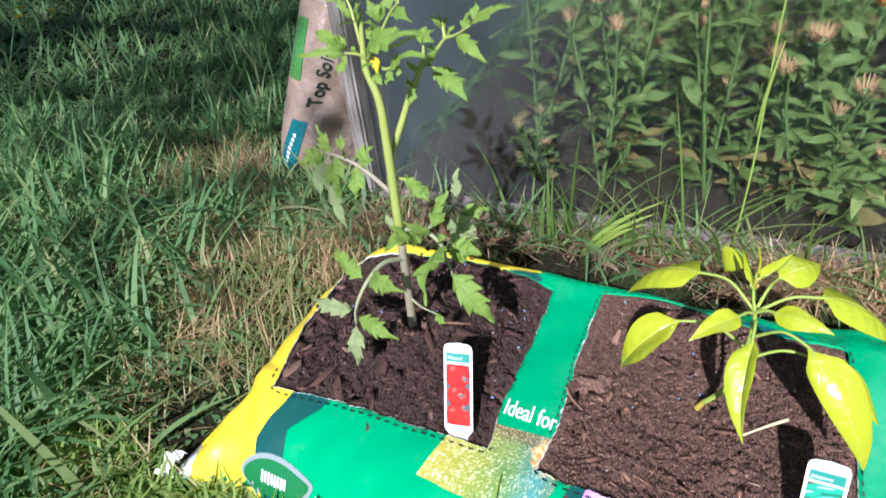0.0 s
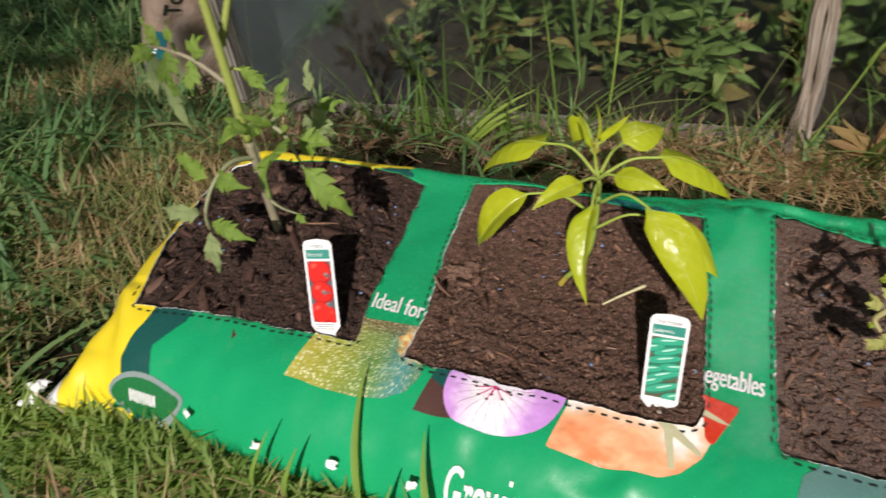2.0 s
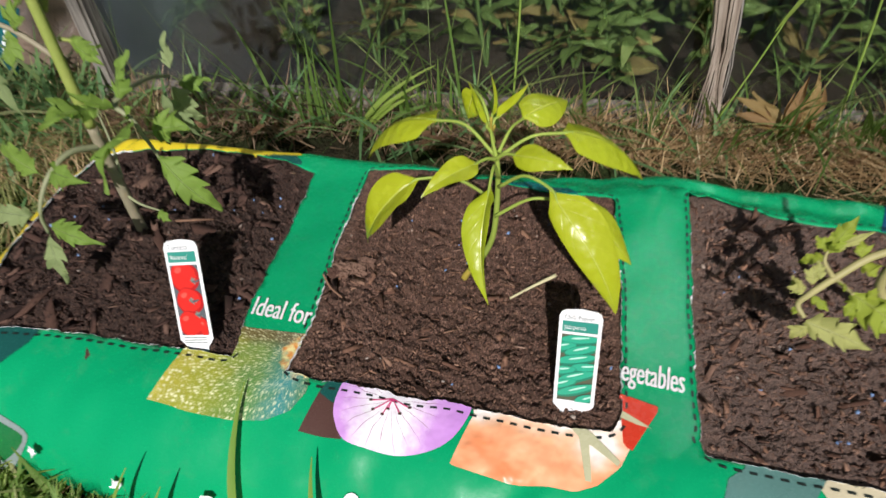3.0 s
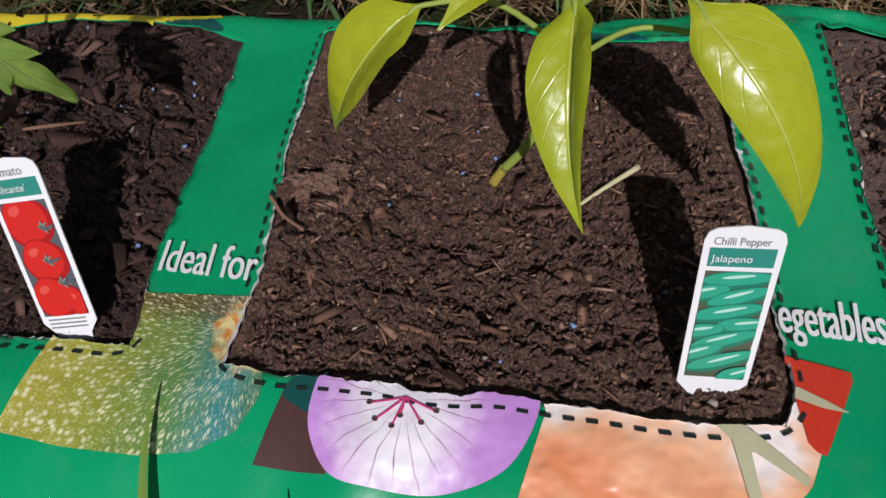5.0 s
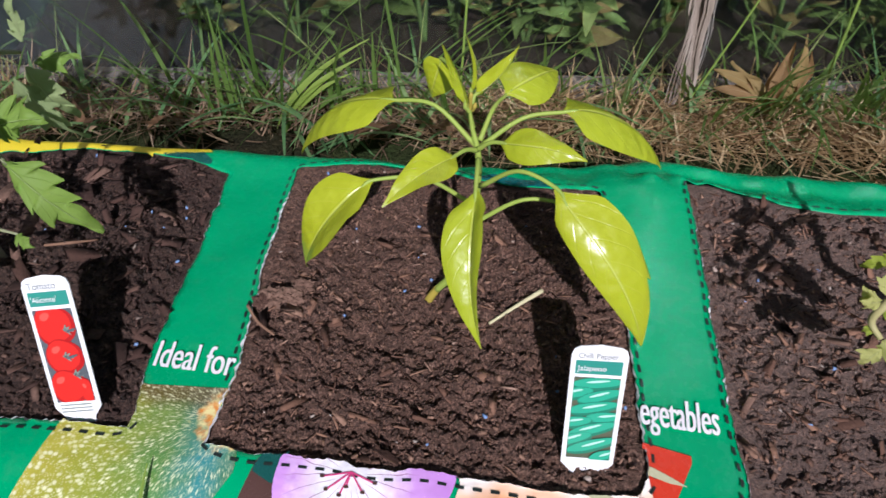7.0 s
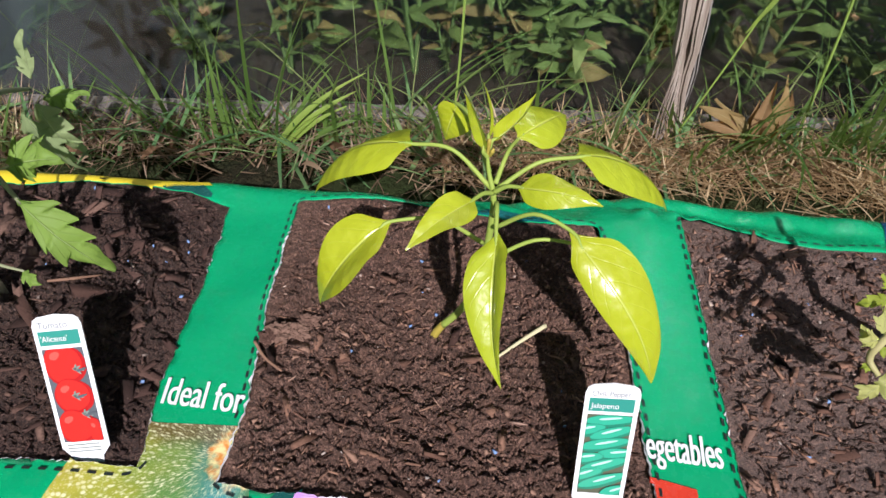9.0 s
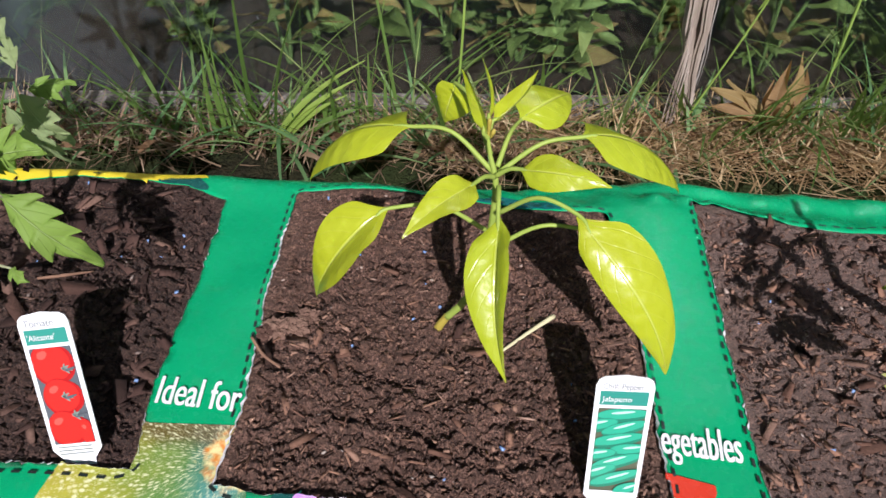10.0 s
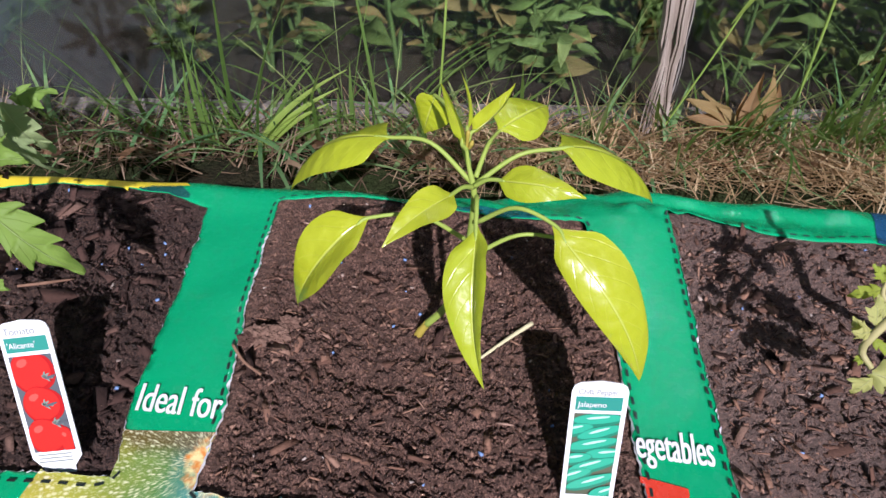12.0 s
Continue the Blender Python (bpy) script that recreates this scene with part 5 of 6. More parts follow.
def make_tomato():
    foot = Vector((-.193, .108, .085))
    p = thing("tomato_plant", Matrix.Translation(foot), "young tomato plant with thick stem, toothed leaves and one flower", "tomato plant", "tomato plants")
    L = lambda v: Vector(v) - foot
    lower = [L(v) for v in ((-.194, .110, .072), (-.190, .106, .12), (-.184, .100, .18), (-.179, .095, .235))]
    upper = [L(v) for v in ((-.179, .095, .233), (-.176, .092, .27), (-.176, .094, .34), (-.178, .096, .385), (-.187, .097, .412), (-.187, .099, .438), (-.184, .100, .462))]
    part("stem_foot", tube(lower, [.0056, .0048, .0044, .0042], 12), TOMATO_FOOT, p, "grey-brown foot of the stem")
    part("stem", tube(upper, [.0042, .0043, .0040, .0036, .0030, .0022, .0012], 12), TOMATO_STEM, p, "yellow-green hairy stem")
    part("hairs", hairs([tuple(v) for v in upper[:5]], .0052, 1100, 5), HAY, p)
    part("side_shoot", tube([L(v) for v in ((-.182, .104, .325), (-.172, .112, .352), (-.162, .119, .380), (-.146, .121, .412), (-.143, .122, .428))], [.0034, .0032, .0028, .0020, .0012], 8), TOMATO_STEM, p)
    part("hairs", hairs([tuple(L(v)) for v in ((-.182, .104, .325), (-.172, .112, .352), (-.162, .119, .380), (-.146, .121, .412))], .0028, 350, 6), HAY, p)
    # lower left leaf
    compound_leaf(p, foot, [(-.181, .097, .212), (-.186, .070, .224), (-.190, .045, .218), (-.197, .030, .196), (-.202, .030, .172)],
                  [((-.202, .030, .170), (-.206, .023, .118), .019, True), ((-.196, .020, .200), (-.256, .033, .184), .017, True), ((-.200, .034, .176), (-.153, .030, .168), .018, False),
                   ((-.189, .040, .228), (-.238, .064, .233), .019, False), ((-.187, .052, .222), (-.136, .032, .234), .020, False)], (.0028, .0023, .0018, .0014), seed=11)
    # right leaf, forked
    compound_leaf(p, foot, [(-.178, .094, .246), (-.160, .092, .258), (-.142, .087, .262), (-.126, .084, .254), (-.124, .087, .236), (-.119, .088, .216)],
                  [((-.120, .088, .217), (-.077, .086, .170), .026, False), ((-.122, .080, .254), (-.104, .012, .246), .026, False), ((-.128, .102, .230), (-.096, .104, .238), .027, False),
                   ((-.136, .082, .264), (-.150, .062, .288), .010, False), ((-.136, .068, .272), (-.142, .022, .288), .024, False), ((-.128, .084, .256), (-.112, .076, .272), .009, False),
                   ((-.120, .088, .220), (-.112, .092, .204), .011, False)], (.0026, .0022, .0018, .0012), seed=12)
    compound_leaf(p, foot, [(-.142, .087, .262), (-.142, .110, .262), (-.150, .145, .250), (-.166, .185, .226)],
                  [((-.136, .092, .266), (-.128, .108, .298), .020, False), ((-.171, .198, .226), (-.173, .208, .256), .014, True), ((-.163, .190, .216), (-.135, .200, .216), .018, False),
                   ((-.163, .168, .218), (-.150, .192, .152), .022, True), ((-.155, .172, .224), (-.150, .194, .171), .019, True)], (.0024, .0019, .0013), seed=13)
    # withered leaf behind, and a small yellow one
    compound_leaf(p, foot, [(-.190, .110, .165), (-.205, .130, .185), (-.225, .150, .200)], [((-.225, .150, .200), (-.243, .160, .212), .010, True)], (.0018, .0012, .0008), seed=14)
    compound_leaf(p, foot, [(-.190, .104, .155), (-.170, .098, .150), (-.148, .094, .150)], [((-.148, .094, .150), (-.134, .088, .146), .010, False)], (.0016, .0012, .0008), seed=15)
    # left middle leaf
    compound_leaf(p, foot, [(-.190, .106, .284), (-.222, .108, .304), (-.250, .108, .312), (-.270, .108, .314)],
                  [((-.262, .108, .314), (-.292, .098, .300), .020, False), ((-.250, .107, .312), (-.246, .094, .272), .024, False), ((-.226, .108, .305), (-.224, .092, .276), .018, False),
                   ((-.240, .108, .309), (-.236, .108, .342), .014, False), ((-.222, .108, .304), (-.205, .112, .328), .020, False), ((-.270, .108, .314), (-.276, .100, .258), .018, True),
                   ((-.268, .108, .306), (-.248, .102, .226), .016, True), ((-.256, .108, .313), (-.272, .116, .338), .014, False)], (.0026, .0020, .0014), TOMATO_FOOT, 16)
    # head of the plant, its side shoot, and a leaf low behind the stem
    compound_leaf(p, foot, [(-.187, .098, .423), (-.194, .102, .450), (-.199, .106, .461), (-.208, .110, .475)],
                  [((-.207, .110, .474), (-.230, .100, .499), .019, False), ((-.211, .108, .465), (-.237, .100, .474), .009, False), ((-.199, .104, .452), (-.216, .112, .469), .007, False),
                   ((-.197, .106, .466), (-.178, .104, .501), .010, False), ((-.196, .106, .467), (-.184, .112, .483), .005, False), ((-.189, .100, .451), (-.175, .090, .472), .009, False),
                   ((-.195, .104, .448), (-.197, .085, .453), .006, False)], (.0018, .0013, .0009), TOMATO_STEM, 51)
    compound_leaf(p, foot, [(-.184, .098, .421), (-.167, .096, .443), (-.153, .094, .462), (-.140, .090, .474)],
                  [((-.136, .090, .477), (-.089, .070, .506), .009, False), ((-.135, .090, .478), (-.131, .100, .487), .007, False), ((-.142, .092, .472), (-.152, .105, .481), .007, False),
                   ((-.150, .094, .466), (-.162, .105, .486), .009, False), ((-.149, .094, .464), (-.117, .070, .467), .009, False), ((-.161, .095, .457), (-.170, .110, .465), .006, False),
                   ((-.164, .095, .454), (-.173, .095, .472), .010, False), ((-.164, .096, .447), (-.171, .080, .460), .008, False)], (.0018, .0013, .0009), TOMATO_STEM, 52)
    compound_leaf(p, foot, [(-.186, .098, .421), (-.189, .092, .427), (-.197, .085, .430)],
                  [((-.198, .085, .430), (-.234, .070, .429), .008, False), ((-.200, .086, .432), (-.232, .095, .441), .011, False), ((-.197, .086, .434), (-.206, .075, .446), .007, False),
                   ((-.197, .088, .431), (-.208, .095, .441), .008, False), ((-.196, .086, .428), (-.207, .080, .412), .009, False), ((-.190, .092, .427), (-.193, .090, .435), .005, False)], (.0018, .0013, .0009), TOMATO_STEM, 53)
    compound_leaf(p, foot, [(-.182, .096, .422), (-.170, .088, .433), (-.138, .075, .446), (-.113, .066, .459)],
                  [((-.175, .088, .436), (-.103, .062, .462), .017, False), ((-.112, .066, .461), (-.090, .052, .462), .011, False), ((-.140, .075, .450), (-.139, .085, .455), .008, False),
                   ((-.165, .090, .445), (-.178, .095, .448), .009, False)], (.0018, .0013, .0009), TOMATO_STEM, 54)
    compound_leaf(p, foot, [(-.177, .094, .419), (-.157, .084, .421), (-.140, .078, .430)],
                  [((-.151, .082, .423), (-.109, .068, .444), .011, False), ((-.142, .080, .427), (-.140, .075, .420), .005, False), ((-.152, .082, .421), (-.149, .070, .413), .008, False),
                   ((-.170, .090, .416), (-.161, .080, .408), .008, False), ((-.180, .094, .420), (-.179, .080, .419), .005, False)], (.0018, .0013, .0009), TOMATO_STEM, 55)
    compound_leaf(p, foot, [(-.144, .121, .410), (-.130, .122, .426), (-.122, .122, .435), (-.109, .118, .441), (-.091, .110, .453)],
                  [((-.092, .110, .453), (-.050, .095, .475), .009, False), ((-.100, .114, .447), (-.095, .118, .460), .008, False), ((-.088, .110, .456), (-.090, .118, .468), .007, False),
                   ((-.109, .118, .439), (-.074, .098, .430), .012, False), ((-.129, .122, .425), (-.145, .130, .422), .004, False)], (.0018, .0013, .0009), TOMATO_STEM, 56)
    compound_leaf(p, foot, [(-.156, .119, .387), (-.147, .121, .408), (-.142, .121, .412), (-.128, .112, .413)],
                  [((-.129, .112, .413), (-.089, .092, .399), .016, False), ((-.141, .120, .411), (-.123, .110, .432), .007, False), ((-.149, .120, .406), (-.154, .110, .417), .006, False),
                   ((-.147, .122, .413), (-.144, .122, .422), .004, False), ((-.158, .119, .390), (-.157, .110, .406), .006, False), ((-.155, .118, .391), (-.151, .105, .381), .010, False)], (.0018, .0013, .0009), TOMATO_STEM, 57)
    compound_leaf(p, foot, [(-.122, .122, .435), (-.124, .124, .444), (-.126, .125, .448)],
                  [((-.125, .124, .442), (-.131, .118, .455), .004, False), ((-.125, .124, .445), (-.128, .128, .453), .003, False), ((-.125, .124, .441), (-.122, .130, .451), .004, False),
                   ((-.120, .122, .437), (-.113, .125, .446), .004, False)], (.0018, .0013, .0009), TOMATO_STEM, 58)
    compound_leaf(p, foot, [(-.176, .100, .306), (-.169, .104, .303), (-.161, .108, .297)],
                  [((-.170, .104, .303), (-.137, .090, .295), .013, False), ((-.153, .105, .296), (-.133, .085, .306), .010, False), ((-.172, .104, .304), (-.172, .120, .295), .006, False)], (.0018, .0013, .0009), TOMATO_STEM, 59)
    # flower truss
    part("truss", tube([L(v) for v in ((-.181, .098, .412), (-.172, .090, .424), (-.165, .083, .428))], [.0012, .0010, .0008], 6), TOMATO_STEM, p)
    fl = part("flower", tube([L((-.165, .083, .428)), L((-.163, .080, .424)), L((-.162, .078, .420))], [.0020, .0024, .0010], 7), YELLOW, p, "yellow tomato flower")
    for k in range(6):
        a = k * math.pi / 3
        d = Vector((math.cos(a) * .8, -.35, math.sin(a) * .8 + .1))
        part("petal", leaf_shape(L((-.164, .082, .427)), L((-.164, .082, .427)) + d * .0065, .0026, (0, -1, 0), nu=6, nv=1, arch=-.15), YELLOW, fl)
    return p


make_tomato()


def make_second_tomato():
    foot = Vector((.478, .135, .083))
    p = thing("tomato_plant", Matrix.Translation(foot), "young tomato plant leaning over its planting hole with crumpled pale leaves", "tomato plant", "tomato plants")
    L = lambda v: Vector(v) - foot
    part("stem", tube([L(v) for v in ((.474, .137, .070), (.457, .130, .117), (.422, .126, .155), (.425, .122, .201), (.434, .120, .237))], [.0042, .0037, .0035, .0033, .0028], 9), TOMATO_TAN, p)
    compound_leaf(p, foot, [(.425, .122, .202), (.401, .114, .194), (.381, .102, .181), (.365, .088, .175), (.358, .078, .175), (.363, .072, .170)],
                  [((.365, .072, .166), (.411, .070, .151), .022, True), ((.367, .072, .163), (.359, .070, .151), .012, True), ((.395, .112, .194), (.393, .120, .202), .011, False),
                   ((.397, .112, .189), (.406, .104, .186), .012, False), ((.368, .090, .173), (.380, .084, .167), .007, False), ((.361, .086, .183), (.349, .080, .187), .011, True),
                   ((.366, .092, .182), (.364, .102, .193), .010, True), ((.360, .084, .179), (.352, .092, .188), .008, True), ((.371, .096, .184), (.368, .106, .192), .007, True),
                   ((.358, .078, .173), (.356, .072, .171), .005, False)], (.0030, .0028, .0025, .0020, .0015), TOMATO_TAN, 61, True)
    compound_leaf(p, foot, [(.380, .102, .182), (.374, .110, .187), (.374, .114, .194)],
                  [((.373, .114, .192), (.386, .124, .220), .014, False), ((.375, .114, .196), (.399, .122, .210), .007, True), ((.372, .114, .196), (.365, .118, .203), .008, False),
                   ((.374, .113, .196), (.376, .108, .209), .007, False), ((.374, .112, .190), (.360, .116, .178), .008, False), ((.372, .114, .193), (.375, .120, .207), .007, False)], (.0018, .0014, .0010), TOMATO_TAN, 62, True)
    compound_leaf(p, foot, [(.381, .102, .181), (.388, .094, .181), (.391, .088, .182)],
                  [((.390, .089, .182), (.424, .072, .170), .026, False), ((.393, .087, .179), (.387, .076, .173), .012, False), ((.398, .085, .185), (.407, .094, .183), .009, False),
                   ((.385, .098, .181), (.385, .088, .184), .005, False)], (.0018, .0014, .0010), TOMATO_TAN, 63, True)
    return p


make_second_tomato()


# ---- loose bits on the compost ----
def make_bits():
    def lying(name, pts, radii, mat, label, category):
        o = part(name, tube(pts, radii, 7), mat)
        tagged(o, label, category)

    z = lambda x, y: float(soil_height(np.array([x]), np.array([y]))[0])
    lying("cut_stalk", [(.157, .115, z(.157, .115) + .002), (.175, .133, z(.175, .133) + .003), (.191, .148, z(.191, .148) + .004)], [.0010, .0014, .0018], STRAW_STALK, "pale cut stalk lying on the compost", "stalk")
    lying("twig", [(-.010, .104, .0905), (.000, .094, z(0.004, .094) + .003), (.014, .086, z(.014, .086) + .0015)], [.0012, .0011, .0009], TWIG, "thin red-brown twig lying over the hole's edge", "twig")
    lying("twig", [(-.16, .118, z(-.16, .118) + .002), (-.145, .124, z(-.145, .124) + .003), (-.132, .136, z(-.132, .136) + .002)], [.0010, .0013, .0006], TWIG, "brown splinter lying on the compost", "twig")
    for k, (x, y, s) in enumerate(((.004, .117, .017), (.014, .120, .014), (.020, .132, .012), (-.003, .112, .011))):
        rng = np.random.RandomState(200 + k)
        bm = bmesh.new()
        bmesh.ops.create_icosphere(bm, subdivisions=4, radius=s * .62)
        for v in bm.verts:
            d = v.co.normalized()
            f = 1 + .55 * noise.noise(d * 2.2 + Vector((k * 7, 0, 0))) + .32 * noise.noise(d * 6 + Vector((k * 3, 1, 0))) + .16 * noise.noise(d * 17)
            v.co = Vector((v.co.x * f, v.co.y * f * .8, v.co.z * f * .55))
        o = part("compost_clod", bm, BARK_PIECE)
        o.matrix_world = Matrix.Translation((x, y, z(x, y) + .003))
        tagged(o, "brown fibrous clod of compost at the hole's edge", "clod", "clods")


make_bits()


# ---- grass ----
BAG_RING = bag_outline()


def gh_y(x):
    return 0.431 + 0.11 * (x + 0.49)


def dryness(x, y):
    """How far the sward has dried out at a place."""
    d = 0.95 * np.exp(-(((x + 0.50) / 0.16) ** 2 + ((y - 0.16) / 0.20) ** 2)) + 0.9 * np.exp(-(((x + 0.88) / 0.22) ** 2 + ((y - 0.42) / 0.13) ** 2))
    d = d + 0.9 * np.clip((x + 0.47) / 0.06, 0, 1) * np.clip((y - 0.33) / 0.05, 0, 1)
    d = d + 0.30 * np.exp(-(((x + 0.30) / 0.25) ** 2 + ((y + 0.20) / 0.08) ** 2))
    return np.clip(d + 0.25 * smooth_noise(x, y, 11, 61), 0, 1)


def open_ground(p):
    grown = BAG_RING + np.sign(BAG_RING - BAG_RING.mean(axis=0)) * 0.004
    ok = ~inside(grown, p[:, 0], p[:, 1])
    ok &= ~((p[:, 0] > -0.50) & (p[:, 1] > gh_y(p[:, 0]) - 0.012))
    ok &= ~((abs(p[:, 0] + 0.66) < 0.07) & (abs(p[:, 1] - 0.54) < 0.07))
    return ok


def lawn(name, lo, hi, n, seed, tall, wide, label, seg=4):
    rng = np.random.RandomState(seed)
    p = rng.uniform(lo, hi, (n, 2))
    # blades stand in tufts
    c = rng.uniform(lo, hi, (n // 14, 2))
    pick = rng.randint(0, len(c), n)
    p = np.where(rng.rand(n, 1) < 0.6, c[pick] + rng.normal(0, 0.012, (n, 2)), p)
    p = p[open_ground(p)]
    p = p[~((p[:, 1] > 0.30) & (p[:, 0] > -0.42))]
    dry = dryness(p[:, 0], p[:, 1])
    p = p[rng.rand(len(p)) > dry * 0.72]
    m = len(p)
    dry = dryness(p[:, 0], p[:, 1])
    h = tall * np.minimum(rng.lognormal(0, 0.38, m), 1.7) * (1 - 0.55 * dry)
    gap = np.minimum(np.abs(front_line(p[:, 0]) - p[:, 1]) + 9 * (p[:, 0] < -0.40), np.abs(p[:, 0] + 0.38) + 9 * (p[:, 1] < -0.16) + 9 * (p[:, 1] > 0.30))
    h *= 0.16 + 0.84 * np.clip((gap - 0.03) / 0.11, 0, 1)
    h *= np.where((p[:, 0] > -0.55) & (p[:, 1] < 0.0), 0.42, 1.0)
    az = rng.uniform(0, 2 * math.pi, m)
    root = np.column_stack([p, np.full(m, -0.006)])
    data = scatter_blades(root, h, wide * rng.uniform(0.5, 1.35, m), az, rng.uniform(0.10, 1.0, m), rng.uniform(0.2, 1.9, m), seg)
    tagged(part(name, data, GRASS), label, "grass", kind="stuff")


lawn("grass", (-1.25, -0.62), (0.75, 0.42), 17000, 71, 0.130, 0.0072, "long lush green grass round the grow bag", 5)
lawn("grass", (-1.30, 0.30), (-0.45, 1.6), 11000, 72, 0.085, 0.0052, "green lawn grass beside the greenhouse")
lawn("grass", (-3.6, -0.5), (-1.2, 2.6), 24000, 73, 0.095, 0.0065, "long green grass of the lawn further off", 3)
lawn("grass", (-3.6, -3.0), (2.6, -0.55), 22000, 75, 0.090, 0.0110, "green lawn grass in front of the bag", 3)
lawn("grass", (0.7, -0.6), (1.5, 0.6), 5000, 74, 0.075, 0.0045, "green grass at the end of the grow bag", 3)


def front_grass():
    rng = np.random.RandomState(78)
    n = 6000
    x = rng.uniform(-.62, .75, n)
    p = np.column_stack([x, front_line(x) - .004 - np.abs(rng.normal(0, .055, n))])
    p = p[open_ground(p)]
    n = len(p)
    root = np.column_stack([p, np.full(n, -.004)])
    data = scatter_blades(root, rng.uniform(.025, .065, n), rng.uniform(.0025, .0055, n), rng.uniform(0, 6.28, n), rng.uniform(.3, 1.2, n), rng.uniform(.2, 1.4, n), 4)
    tagged(part("grass", data, SUN_GRASS), "short yellow-green grass along the front of the bag", "grass", kind="stuff")


front_grass()


def long_blades():
    """Long broad blades that lie over one another on the near lawn."""
    rng = np.random.RandomState(77)
    n = 420
    p = rng.uniform((-1.05, -.42), (-.44, .30), (n, 2))
    p = p[open_ground(p) & (rng.rand(n) > dryness(p[:, 0], p[:, 1]) * .9) & (rng.rand(n) < np.clip((-.40 - p[:, 0]) / .20, .1, 1))]
    n = len(p)
    root = np.column_stack([p, np.full(n, -.004)])
    data = scatter_blades(root, rng.uniform(.10, .21, n), rng.uniform(.0065, .0115, n), rng.uniform(0, 6.28, n), rng.uniform(.3, .9, n), rng.uniform(.3, 1.1, n), 7)
    tagged(part("grass", data, GRASS), "long broad green blades lying over the lawn", "grass", kind="stuff")


long_blades()


def hay(name, n, lo, hi, seed, label, low=0.012, flat=0.0, straw=HAY):
    """Dry blades lying about in tufts, each tuft combed its own way."""
    rng = np.random.RandomState(seed)
    c = rng.uniform(lo, hi, (max(n // 26, 8), 2))
    comb = rng.uniform(0, 2 * math.pi, len(c))
    pick = rng.randint(0, len(c), n)
    p = c[pick] + rng.normal(0, 0.014, (n, 2))
    az = comb[pick] + rng.normal(0, 0.7, n)
    ok = open_ground(p) & (rng.rand(n) < dryness(p[:, 0], p[:, 1]) * 1.1 + 0.06)
    ok &= (p[:, 0] < -0.36) | (p[:, 1] < 0.30) | (rng.rand(n) < np.clip(0.34 + (p[:, 0] - 0.05) / 0.3, 0.34, 1.0))
    ok &= (p[:, 0] < -0.40) | (p[:, 1] < 0.2) | (rng.rand(n) < np.clip((p[:, 1] - back_line(p[:, 0]) - 0.060) / 0.05, 0.02, 1))
    p, az = p[ok], az[ok]
    m = len(p)
    root = np.column_stack([p, rng.uniform(0.0, low, m) * (0.4 + dryness(p[:, 0], p[:, 1]))])
    data = scatter_blades(root, rng.uniform(0.02, 0.080, m), rng.uniform(0.0008, 0.0023, m), az, rng.uniform(0.75 + flat, 1.6, m), rng.uniform(-0.5, 0.6, m), 4)
    tagged(part(name, data, straw), label, "dry grass", kind="stuff")


hay("dry_grass", 12500, (-1.15, -0.35), (-0.32, 0.75), 81, "patches of straw-coloured dry grass on the lawn", 0.016)
hay("dry_grass", 9000, (-0.48, 0.345), (0.14, 0.56), 84, "thin mat of brown dry grass along the greenhouse, toned darker for shade", 0.020, 0.25, HAY_SHADED)
hay("dry_grass", 14500, (0.06, 0.345), (0.95, 0.56), 82, "mat of straw-coloured dry grass along the greenhouse", 0.024, 0.25)
hay("dry_grass", 5000, (-0.6, -0.45), (0.7, -0.08), 83, "straw among the grass in front of the bag", 0.012)


def patch_grass():
    """Thin pale blades growing through the dried patches."""
    rng = np.random.RandomState(79)
    n = 14000
    p = rng.uniform((-1.15, -.20), (-.36, .70), (n, 2))
    p = p[open_ground(p) & (rng.rand(n) < dryness(p[:, 0], p[:, 1]))]
    n = len(p)
    root = np.column_stack([p, np.full(n, -.004)])
    data = scatter_blades(root, rng.uniform(.03, .075, n), rng.uniform(.0012, .0028, n), rng.uniform(0, 6.28, n), rng.uniform(.1, .9, n), rng.uniform(.1, 1.1, n), 4)
    tagged(part("grass", data, STRAW_GRASS), "thin yellowing grass growing through the dry patches", "grass", kind="stuff")


patch_grass()


def broad_blades():
    """Broad green blades that lie and arch over the dry grass behind the bag."""
    rng = np.random.RandomState(85)
    n = 190
    x = rng.uniform(-.44, .80, n)
    y = gh_y(x) - rng.uniform(.015, .085, n)
    root = np.column_stack([x, y, rng.uniform(0, .02, n)])
    root = root[y > back_line(x) + .012]
    n = len(root)
    data = scatter_blades(root, rng.uniform(.05, .13, n), rng.uniform(.0024, .0060, n), rng.uniform(0, 6.28, n), rng.uniform(.5, 1.2, n), rng.uniform(.3, 1.3, n), 7)
    tagged(part("grass", data, GRASS), "broad green blades among the dry grass behind the bag", "grass", kind="stuff")


broad_blades()


